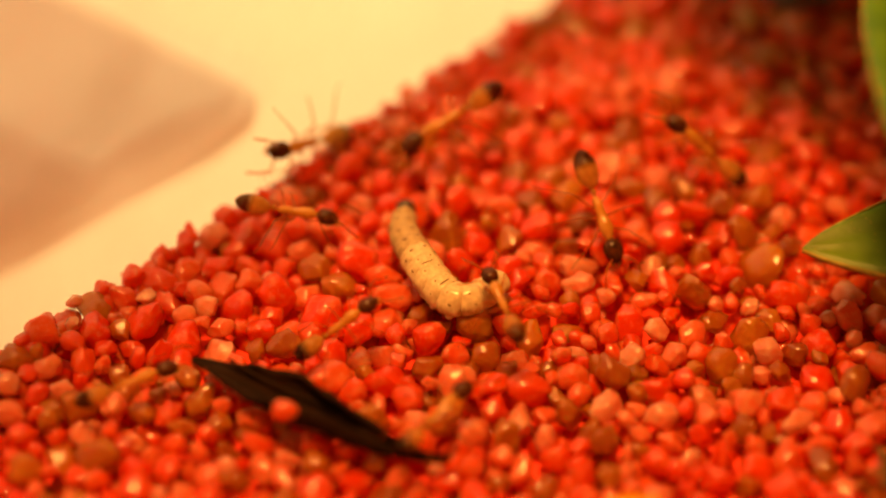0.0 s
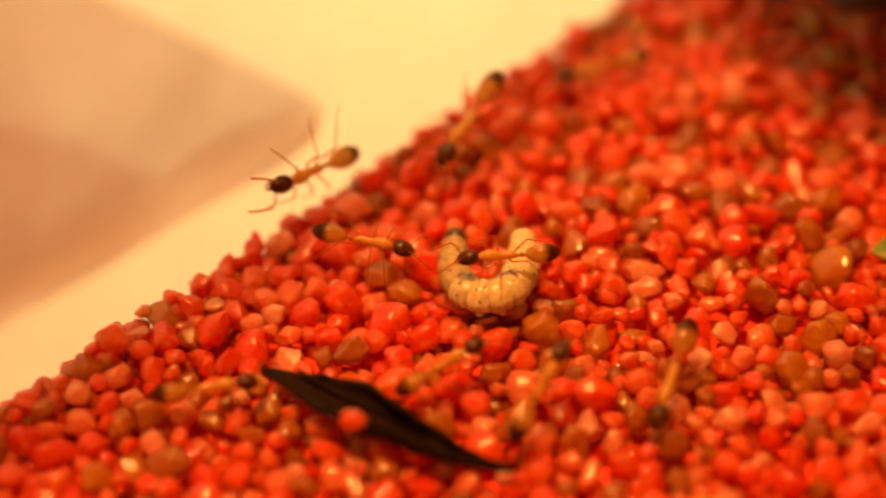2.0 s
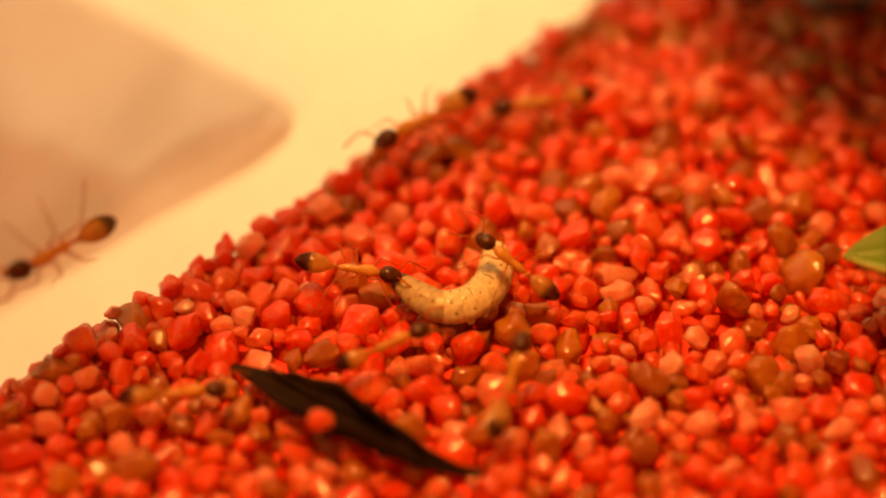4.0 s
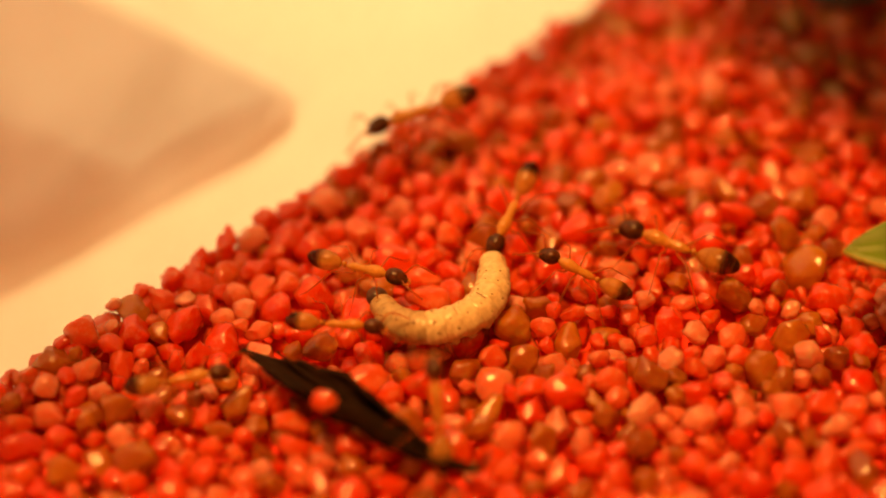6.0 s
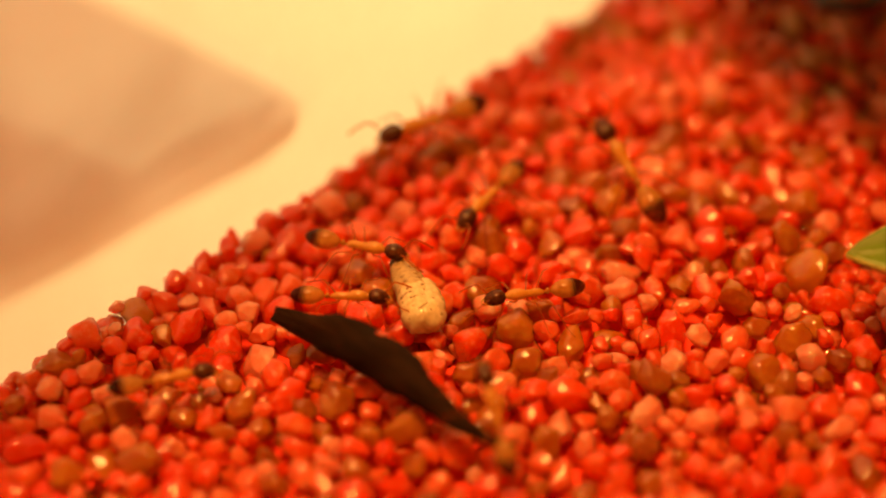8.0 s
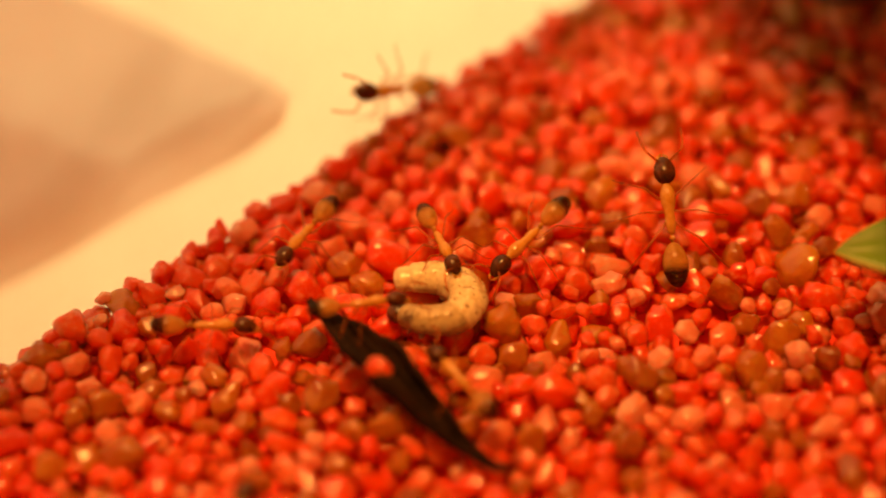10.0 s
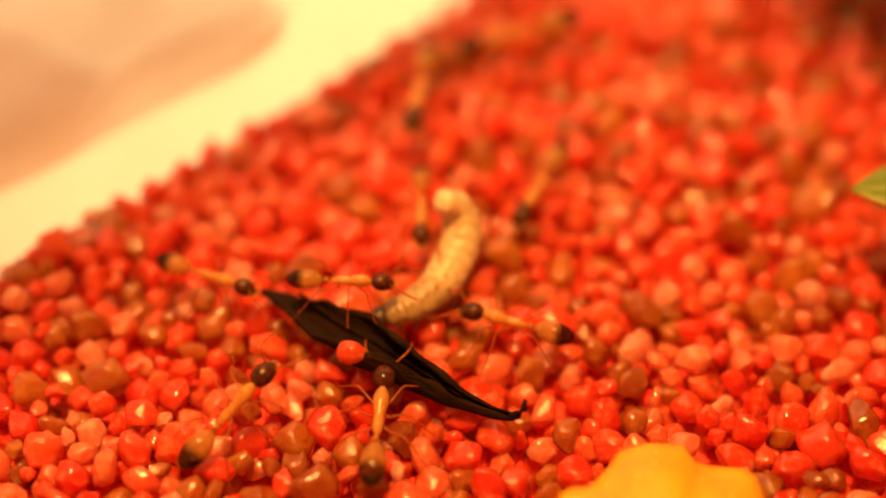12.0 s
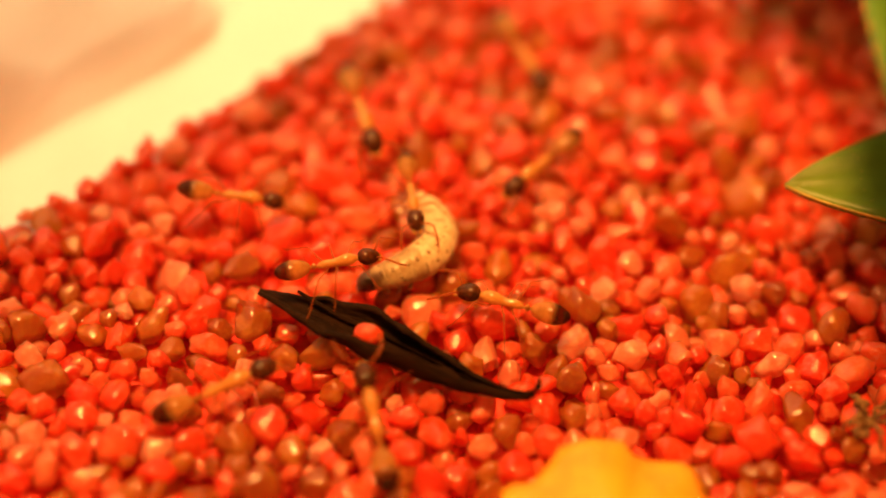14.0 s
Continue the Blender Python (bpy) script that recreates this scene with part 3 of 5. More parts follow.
# ---- plant ----
def leaf_blade(length, width, teeth, bend, cup):
    """A toothed leaf from its tip at the origin along +x, with thickness (mm)."""
    bm = bmesh.new()
    steps, across = 60, 8
    sheets = []
    for side in (0.0, -0.28):
        rows = []
        for i in range(steps + 1):
            s = i / steps
            w = width / 2 * max(0.004, math.sin(math.pi * min(1, s ** 0.92)) ** 0.85)
            if i % 2:
                w *= 1 - teeth
            row = []
            for j in range(across + 1):
                q = j / across * 2 - 1
                z = bend * s * s + cup * abs(q) ** 1.5 * w / width * 4 + side + 0.12 * math.sin(q * 9 + s * 14)
                row.append(bm.verts.new((s * length, q * w, z)))
            rows.append(row)
        sheets.append(rows)
    for rows, flip in zip(sheets, (False, True)):
        for a, b in zip(rows, rows[1:]):
            for j in range(across):
                face = (a[j], b[j], b[j + 1], a[j + 1])
                bm.faces.new(face[::-1] if not flip else face)
    for j in (0, across):
        for i in range(steps):
            bm.faces.new((sheets[0][i][j], sheets[0][i + 1][j], sheets[1][i + 1][j], sheets[1][i][j]))
    for i in (0, steps):
        for j in range(across):
            bm.faces.new((sheets[0][i][j], sheets[0][i][j + 1], sheets[1][i][j + 1], sheets[1][i][j]))
    bmesh.ops.recalc_face_normals(bm, faces=bm.faces)
    return bm


def rim_of(length, width, bend, cup, sign):
    pts = []
    for i in range(0, 41):
        s = i / 40 * 0.9
        w = width / 2 * max(0.004, math.sin(math.pi * min(1, s ** 0.92)) ** 0.85) * 0.985
        pts.append((s * length, sign * w, bend * s * s + cup * w / width * 4 - 0.1))
    return tube(pts, [0.07] * len(pts), 6)


def midrib_of(length, bend):
    pts = [(s * length, 0, bend * s * s - 0.05) for s in (0.02, 0.2, 0.4, 0.6, 0.8, 1.0)]
    return tube(pts, [0.03, 0.06, 0.10, 0.16, 0.24, 0.34], 8)


def leaf(parent, m, length, width, bend, cup):
    blade = part("leaf", leaf_blade(length, width, 0.035, bend, cup), GREEN, parent)
    blade.matrix_basis = m
    part("midrib", midrib_of(length, bend), GREEN, blade)
    part("leaf_rim", rim_of(length, width, bend, cup, 1), RIM, blade, "thin yellowish toothed leaf margin")
    part("leaf_rim", rim_of(length, width, bend, cup, -1), RIM, blade, "thin yellowish toothed leaf margin")
    return blade


plant = new("potted_herb")
tagged(plant, "low herb with broad green toothed leaves over the gravel, five unseen ones added for shade", "plant")
plant.location = Vector((5.2, 1.2, -0.1)) * CM
part("stem", tube([(0, 0, -1), (-1, 0, 8), (1, -1, 18), (-1, 1, 30)], [1.3, 1.2, 1.0, 0.7], 10), GREEN, plant)


def at_cm(x, y, z, rx=0, ry=0, rz=0):
    return Matrix.Translation(-plant.location) @ pose(x * CM, y * CM, z * CM, rx, ry, rz)


leaf(plant, at_cm(1.93, -0.42, 0.46, 4, -3, 2), 34, 10.2, 1.0, 0.3)
leaf(plant, at_cm(2.53, -2.12, 1.5, 6, 0, 84), 41, 13.5, 1.0, 0.8)
# five more leaves, out of view, added to shade the far right gravel
leaf(plant, at_cm(1.45, 1.92, 1.15, 0, -3, 12), 44, 25, 1.5, 0.4)
leaf(plant, at_cm(1.20, 3.10, 1.30, 0, -3, 8), 48, 27, 2.0, 0.6)
leaf(plant, at_cm(1.30, 4.70, 1.4, 0, -3, -6), 48, 26, 2.0, 0.6)
leaf(plant, at_cm(1.25, 2.48, 1.8, 0, -3, 10), 46, 25, 2.0, 0.6)
leaf(plant, at_cm(1.08, 2.18, 2.5, 0, -3, -12), 46, 27, 2.0, 0.6)
for a, b in (((53, -4, 7), (52, 8, 4)), ((29, 20, 16), (51, 13, 16)), ((58, 29, 16), (52, 12, 12)), ((59, 37, 18), (51, 13, 18)), ((60, 42, 19), (51, 13, 24)), ((60, 34, 23), (51, 13, 26)), ((57, 14, 29), (51, 13, 30))):
    base = plant.location / 0.001
    pts = [Vector(a).lerp(Vector(b), k / 4) - base for k in range(5)]
    part("petiole", tube(pts, [0.4, 0.42, 0.45, 0.5, 0.55], 8), GREEN, plant)


# ---- fallen petal and plant litter ----
def petal():
    bm = bmesh.new()
    sheets = []
    rings, around = 8, 48
    for side in (0.0, -0.45):
        centre = bm.verts.new((0, 0, 1.2 + side))
        loops = []
        for i in range(1, rings + 1):
            s = i / rings
            loop = []
            for k in range(around):
                a = 2 * math.pi * k / around
                rad = 5.2 * (1 + 0.09 * math.cos(a - 1.45) + 0.06 * math.sin(7 * a + 3.75) + 0.04 * math.sin(11 * a + 1.0) + 0.015 * math.sin(23 * a))
                z = 1.2 * (1 - s * s) + 0.35 * math.sin(5 * a + 0.7) * s + 0.1 * math.sin(17 * a) * s + side * (1 - 0.6 * s)
                loop.append(bm.verts.new((rad * s * math.cos(a), 0.92 * rad * s * math.sin(a), z)))
            loops.append(loop)
        sheets.append((centre, loops))
    for n, (centre, loops) in enumerate(sheets):
        for k in range(around):
            bm.faces.new((centre, loops[0][k], loops[0][(k + 1) % around]))
            for a, b in zip(loops, loops[1:]):
                bm.faces.new((a[k], b[k], b[(k + 1) % around], a[(k + 1) % around]))
    for k in range(around):
        a, b = sheets[0][1][-1], sheets[1][1][-1]
        bm.faces.new((a[k], a[(k + 1) % around], b[(k + 1) % around], b[k]))
    bmesh.ops.recalc_face_normals(bm, faces=bm.faces)
    ob = tagged(part("flower_petal", bm, YELLOW), "fallen bright yellow petal with a wavy edge", "petal")
    ob.matrix_world = pose(1.01 * CM, -2.38 * CM, 0.10 * CM, 6, 4, 20)


petal()


def litter(points, radii, text, name="twig"):
    ob = part(name, tube([Vector(p) * 10 for p in points], radii, 8), STEM)
    return tagged(ob, text, "plant litter")


litter([(2.12, 2.50, 0.05), (2.16, 2.28, 0.10), (2.30, 2.18, 0.14), (2.50, 2.20, 0.12), (2.60, 2.36, 0.08), (2.52, 2.55, 0.05)], [0.3, 0.45, 0.5, 0.5, 0.45, 0.25], "curled black dry twig on the gravel")
litter([(1.62, 2.72, 0.10), (1.70, 2.52, 0.12), (1.86, 2.36, 0.08)], [0.3, 0.5, 0.25], "short black dry twig on the gravel")


def moss_tuft():
    """A small torn tuft of dry moss: crumbs and curled flat strands (mm)."""
    thing = tagged(new("moss_tuft"), "small torn tuft of dry brown moss between the grains", "plant litter")
    thing.matrix_world = pose(2.27 * CM, -1.63 * CM, 0.05 * CM)
    r = random.Random(5)
    for k in range(9):
        a, d = r.uniform(0, 6.3), r.uniform(0.0, 0.9)
        bm = ball((0, 0, 0), (r.uniform(0.25, 0.5), r.uniform(0.2, 0.35), r.uniform(0.16, 0.3)), (0, 0, 0), 10, 7)
        for v in bm.verts:
            v.co *= 1 + 0.22 * noise.noise(v.co * 4 + Vector((k, 0, 0)))
        crumb = part("crumb", bm, MOSS, thing)
        crumb.matrix_basis = pose(0.001 * d * math.cos(a), 0.0013 * d * math.sin(a), 0.0002 * r.random(), r.uniform(0, 90), 0, r.uniform(0, 360))
    for k in range(12):
        a, lean = r.uniform(0, 6.3), r.uniform(0.3, 1.0)
        out = Vector((math.cos(a), 1.3 * math.sin(a), 0))
        pts = [out * (0.2 + 0.30 * q) + Vector((0.1 * math.sin(q * 2 + k), 0.1 * math.cos(q * 3 + k), 0.3 + lean * math.sin(q * 0.8) * 0.6)) for q in range(5)]
        part("strand", tube(pts, [0.06, 0.11, 0.12, 0.09, 0.03], 6), MOSS, thing, "curled dry strand")


moss_tuft()


# ---- the dry husk ----
def husk():
    """A rolled, dry, boat-shaped pod half with a curled thin tail; along +x, mm."""
    bm = bmesh.new()
    length, steps, around = 14.9, 44, 14
    sheets = []
    for thick in (0.0, 0.26):
        rows = []
        for i in range(steps + 1):
            s = i / steps
            w = float(np.interp(s, [0, 0.05, 0.12, 0.22, 0.35, 0.50, 0.66, 0.80, 0.92, 1.0], [0.40, 0.56, 0.66, 1.08, 1.27, 1.18, 0.86, 0.54, 0.30, 0.20]))
            curl = float(np.interp(s, [0, 0.1, 0.3, 0.45, 0.6, 1.0], [1.05, 1.35, 1.6, 2.1, 2.6, 2.8])) * (1 + 0.035 * math.sin(s * 37) + 0.03 * math.sin(s * 61 + 1))
            lift = 0.5 * (1 - s) ** 3 + 0.16 * math.sin(s * 5.0) + 0.8 * (max(0, s - 0.75) / 0.25) ** 2
            yaw = -0.45 * math.sin(math.pi * s)
            row = []
            for j in range(around + 1):
                q = j / around * 2 - 1
                a = q * curl
                r = w - thick * min(1, w / 0.6)
                wob = 1 + 0.06 * math.sin(s * 23 + q * 5) + 0.05 * math.sin(s * 41 - q * 3)
                row.append(bm.verts.new((s * length - length / 2, yaw + r * math.sin(a) * 1.05 * wob, lift + w - r * math.cos(a) * wob - 0.5 * (1 if q > 0 else 0.2) * abs(q) * (1 - s))))
            rows.append(row)
        sheets.append(rows)
    for rows in sheets:
        for a, b in zip(rows, rows[1:]):
            for j in range(around):
                bm.faces.new((a[j], b[j], b[j + 1], a[j + 1]))
    for j in (0, around):
        for i in range(steps):
            bm.faces.new((sheets[0][i][j], sheets[0][i + 1][j], sheets[1][i + 1][j], sheets[1][i][j]))
    for i in (0, steps):
        for j in range(around):
            bm.faces.new((sheets[0][i][j], sheets[0][i][j + 1], sheets[1][i][j + 1], sheets[1][i][j]))
    bmesh.ops.recalc_face_normals(bm, faces=bm.faces)
    thing = tagged(new("dry_husk"), "rolled black dry husk dragged over the gravel", "husk")
    part("shell", bm, HUSK, thing)
    part("tail", tube([(7.22, -0.02, 0.80), (7.5, 0.05, 1.05), (7.75, 0.2, 1.55), (7.70, 0.35, 2.05)], [0.20, 0.22, 0.18, 0.1], 8), HUSK, thing, "thin hooked tip of the husk")
    part("fold", tube([(-5.5, 0.3, 1.2), (-3, 0.15, 0.75), (0, 0.2, 0.65), (2.5, 0.0, 0.6), (4.6, -0.2, 0.5)], [0.08, 0.14, 0.16, 0.12, 0.06], 8), HUSK, thing, "raised lengthwise rib")
    return thing


dry_husk = husk()
mesh = bpy.data.meshes.new("husk_pebble")
mesh.from_pydata((BALL * (1 + 0.06 * np.sin(BALL @ np.array([2.1, 3.0, 1.4])))[:, None] * np.array([0.76, 0.60, 0.54]) * 0.001).tolist(), [], FACES.tolist())
mesh.polygons.foreach_set("use_smooth", np.ones(len(FACES), bool))
mesh.materials.append(RED)
husk_pebble = tagged(new("pebble_in_husk", mesh), "smooth red gravel grain lying in the black husk", "pebble")


# ---- the larva ----
LARVA_PIECES = 13


def barrel(length, r, i):
    """One plump ring of the body with two fine folds and a wavy side bulge, along x (mm)."""
    bm = bmesh.new()
    bmesh.ops.create_uvsphere(bm, u_segments=30, v_segments=20, radius=1.0, matrix=pose(0, 0, 0, 0, 90, 0))
    for v in bm.verts:
        x = v.co.x
        across = math.hypot(v.co.y, v.co.z)
        a = math.atan2(v.co.z, v.co.y)
        full = max(0.0, 1 - abs(x) ** 3.4) ** (1 / 2.4)
        fold = 1 - 0.045 * math.exp(-((x - 0.30) / 0.10) ** 2) - 0.03 * math.exp(-((x + 0.28) / 0.09) ** 2)
        bulge = 1 + 0.07 * math.exp(-((abs(math.cos(a)) - 1) / 0.10) ** 2) + 0.022 * math.sin(5 * a + 1.9 * i) + 0.014 * math.sin(9 * a + 3 * x + i)
        k = r * full * fold * bulge / max(across, 1e-6)
        v.co = Vector((x * length, v.co.y * k, v.co.z * k * 0.96))
    return bm


def larva():
    """The body's rings from the dark head (first) to the blunt rear (last); each ring's rear is towards +x."""
    thing = tagged(new("larva"), "plump cream-coloured larva with a dark head, curled among the ants", "larva")
    pieces = []
    for i in range(LARVA_PIECES):
        s = i / (LARVA_PIECES - 1)
        r = float(np.interp(s, [0, 0.08, 0.2, 0.4, 0.7, 0.9, 1.0], [0.54, 0.70, 0.84, 0.98, 1.03, 0.91, 0.72]))
        if i == 0:
            piece = part("head", ball((-0.38, 0, 0), (0.62, 0.60, 0.52), (0, 0, 0), 20, 14, lambda x: 1 + 0.10 * x), DARK, thing, "small glossy dark brown head")
            for sign in (-1, 1):
                part("jaw", tube([(-0.84, sign * 0.22, -0.18), (-1.00, sign * 0.16, -0.26), (-1.10, sign * 0.04, -0.30)], [0.08, 0.09, 0.03], 6), DARK, piece)
        else:
            piece = part("rear" if i == LARVA_PIECES - 1 else "segment", barrel(0.84, r, i), GREYISH if i < 5 else CREAM, thing)
        if 1 <= i <= 3:
            for sign in (-1, 1):
                part("leg", tube([(-0.05, sign * r * 0.55, -r * 0.70), (-0.18, sign * r * 0.80, -r * 0.98), (-0.32, sign * r * 0.72, -r * 1.20)], [0.15, 0.11, 0.04], 7), MARK, piece, "short brown jointed leg")
        if i in (6, 7, 8, 9):
            for sign in (-1, 1):
                part("proleg", ball((0, sign * r * 0.62, -r * 0.72), (0.25, 0.21, 0.27), (sign * 25, 0, 0), 10, 8), CREAM, piece)
        if 1 <= i <= 11:
            for sign in (-1, 1):
                a = sign * 1.12
                size = 0.085 + 0.02 * math.sin(i * 4.7 + 2 * sign)
                part("side_spot", ball((0.10, r * math.sin(a) * 0.99, r * 0.96 * math.cos(a) * 0.99), (size * 1.2, size, 0.05), (-math.degrees(a), 0, 0), 8, 6), MARK, piece, "small brown side spot")
                b = sign * (0.42 + 0.10 * math.sin(i * 3.1))
                small = 0.055 if i > 5 else 0.12
                part("back_spot", ball((-0.16 + 0.06 * math.sin(i * 2.7), r * math.sin(b) * 0.99, r * 0.96 * math.cos(b) * 0.99), (small, small * 1.3, 0.04), (-math.degrees(b), 0, 0), 8, 6), MARK, piece, "small grey-brown back spot")
        if i in (6, 8):
            part("back_fold", tube([(0.24, -0.40, r * 0.915), (0.26, -0.15, r * 0.955), (0.25, 0.12, r * 0.955), (0.23, 0.34, r * 0.93)], [0.015, 0.03, 0.03, 0.015], 6), MARK, piece, "thin grey cross fold on the back")
        if i == LARVA_PIECES - 1:
            ring = [(0.70 - 0.03 * math.cos(2 * a), 0.22 * math.cos(a), 0.10 + 0.17 * math.sin(a)) for a in (2 * math.pi * k / 14 for k in range(15))]
            part("rear_ring", tube(ring, [0.045] * 15, 6), MARK, piece, "brown ring mark on the blunt rear")
        pieces.append(piece)
    return thing, pieces


larva_thing, larva_pieces = larva()
BENDS = []


def bend(t, *points):
    """The larva's middle line at a time, from head to rear (mm); kept as one even row of places, one for each ring."""
    pts = np.array(points)
    for _ in range(3):
        near = 0.75 * pts[:-1] + 0.25 * pts[1:]
        far = 0.25 * pts[:-1] + 0.75 * pts[1:]
        pts = np.concatenate([pts[:1], np.stack([near, far], 1).reshape(-1, 3), pts[-1:]])
    run = np.concatenate([[0], np.cumsum(np.linalg.norm(np.diff(pts, axis=0), axis=1))])
    even = np.linspace(0.0, run[-1], LARVA_PIECES)
    BENDS.append((t, np.stack([np.interp(even, run, pts[:, k]) for k in range(3)], 1)))


def larva_rows():
    """Rows for walk(), ring by ring, every quarter of a second."""
    rows = [[] for _ in larva_pieces]
    times = [b[0] for b in BENDS]
    for n in range(57):
        t = n / 4
        i = max(k for k in range(len(times) - 1) if times[k] <= t)
        f = (t - times[i]) / (times[i + 1] - times[i])
        line = BENDS[i][1] * (1 - f) + BENDS[i + 1][1] * f
        for k in range(LARVA_PIECES):
            way = line[min(k + 1, LARVA_PIECES - 1)] - line[max(k - 1, 0)]
            yaw = math.degrees(math.atan2(way[1], way[0]))
            pitch = -math.degrees(math.atan2(way[2], math.hypot(way[0], way[1])))
            rows[k].append((t, pose(*(line[k] * 0.001), 0, pitch, yaw)))
    return rows


# ---- the ants ----
HIPS = [1.05, 0.55, 0.05]


def ant_leg(sign, n):
    """A leg from its hip at the origin, reaching out to +y or -y (mm)."""
    reach = (2.1, 2.2, 2.8)[n]
    slant = math.radians((38, -8, -42)[n])
    out = Vector((math.sin(slant), sign * math.cos(slant), 0))
    pts = [Vector((0, 0, 0)), out * 0.22 + Vector((0, 0, -0.08)), out * reach * 0.42 + Vector((0, 0, 0.42)), out * reach * 0.46 + Vector((0, 0, 0.41)),
           out * reach * 0.80 + Vector((0, 0, -0.30)), out * reach * 0.98 + Vector((0, 0, -0.66)), out * reach * 1.12 + Vector((0, 0, -0.70))]
    return tube(pts, [0.070, 0.062, 0.052, 0.042, 0.032, 0.024, 0.016], 7)


def ant(text, size=1.0):
    """A slender two-coloured worker ant, head towards +x, feet at the origin's height (mm)."""
    thing = tagged(new("ant"), text, "ant", "ants round the larva")
    high = 0.78
    head = part("head", ball((2.30, 0, high + 0.04), (0.62, 0.46, 0.42), (0, 12, 0), 20, 14, lambda x: 1 - 0.16 * x), HEAD, thing, "glossy dark brown head")
    for sign in (-1, 1):
        part("eye", ball((2.30, sign * 0.37, high + 0.17), (0.12, 0.07, 0.12), (0, 0, 0), 10, 8), HEAD, head)
        part("jaw", tube([(2.70, sign * 0.20, high - 0.14), (2.92, sign * 0.17, high - 0.20), (3.05, sign * 0.03, high - 0.22)], [0.09, 0.08, 0.03], 6), AMBER, head)
        part("antenna", tube([(2.62, sign * 0.18, high + 0.12), (2.95, sign * 0.62, high + 0.42), (3.15, sign * 0.80, high + 0.45), (3.6, sign * 0.92, high + 0.18), (4.1, sign * 0.95, high - 0.12)], [0.06, 0.055, 0.06, 0.06, 0.055], 6), LEGS, head, "thin elbowed antenna")
    body = tube([(1.85, 0, high + 0.05), (1.66, 0, high + 0.06), (1.48, 0, high + 0.08), (1.20, 0, high + 0.10), (0.90, 0, high + 0.08), (0.62, 0, high + 0.04), (0.35, 0, high + 0.03), (0.10, 0, high + 0.05), (-0.15, 0, high + 0.03), (-0.36, 0, high - 0.01), (-0.50, 0, high - 0.03)],
                [0.11, 0.15, 0.26, 0.335, 0.31, 0.24, 0.21, 0.225, 0.215, 0.15, 0.07], 14)
    part("thorax", body, AMBER, thing, "slim amber thorax")
    part("waist", merge(ball((-0.66, 0, high + 0.02), (0.13, 0.12, 0.22), (0, 0, 0), 12, 8), tube([(-0.45, 0, high - 0.02), (-0.9, 0, high - 0.02)], [0.065, 0.07], 8)), AMBER, thing)
    gaster = part("gaster", ball((0, 0, 0), (0.98, 0.55, 0.53), (0, 0, 0), 24, 16, lambda x: 1 - 0.10 * x * x), GASTER, thing, "glossy amber rear body with a black end")
    gaster.location = Vector((-1.80, 0, high + 0.02)) * 0.001
    for x in (-0.30, -0.72):
        w = 0.55 * math.sqrt(1 - (x / 0.98) ** 2) * (1 - 0.1 * x ** 2)
        ring = [(x, w * math.cos(a), w * 0.94 * math.sin(a)) for a in (2 * math.pi * k / 20 for k in range(21))]
        part("gaster_seam", tube(ring, [0.022] * 21, 5), HEAD, gaster)
    legs = []
    for n, x in enumerate(HIPS):
        for sign in (-1, 1):
            leg = part("leg", ant_leg(sign, n), LEGS, thing)
            leg.location = Vector((x, sign * 0.18, high - 0.10)) * 0.001
            legs.append(leg)
    for piece in thing.children_recursive:
        piece.data.transform(Matrix.Scale(size, 4))
        piece.location *= size
    return thing


ant_climbing = ant("slim amber ant with a dark head climbing the plastic wall", 1.2)
ant_edge = ant("slim amber ant with a dark head beside the plastic wall", 1.25)
ant_pulling = ant("slim amber ant with a dark head pulling at the larva", 1.05)
ant_wandering = ant("slim amber ant with a dark head walking over the gravel", 1)
ant_on_husk = ant("slim amber ant with a dark head beside the black husk", 0.95)
ant_facing = ant("slim amber ant with a dark head facing the larva", 1.05)
ant_coming = ant("slim amber ant with a dark head nearing the black husk", 1.15)
ant_crossing = ant("slim amber ant with a dark head walking over the gravel", 1.2)
ant_distant = ant("slim amber ant with a dark head walking over the gravel", 1.15)
ant_biting = ant("slim amber ant with a dark head biting the larva", 1)
ant_leaving = ant("slim amber ant with a dark head walking over the gravel", 1.3)


# ---- what moves ----
def legs_of(thing, seed):
    """The legs swing while the ant walks; the feet rest where it stands."""
    legs = [o for o in thing.children if o.name.startswith("leg")]
    for n, leg in enumerate(legs):
        hip = leg.location.copy()
        phase = (n // 2 + n % 2) % 2 * math.pi + seed
        rows = []
        for t in (k / 4 for k in range(57)):
            swing = 13 * math.sin(2 * math.pi * 1.25 * t + phase) + 5 * math.sin(1.1 * t + n * 1.7 + seed)
            rows.append((t, pose(hip.x, hip.y, hip.z, 3 * math.sin(4 * t + n), 0, swing)))
        walk(leg, rows)


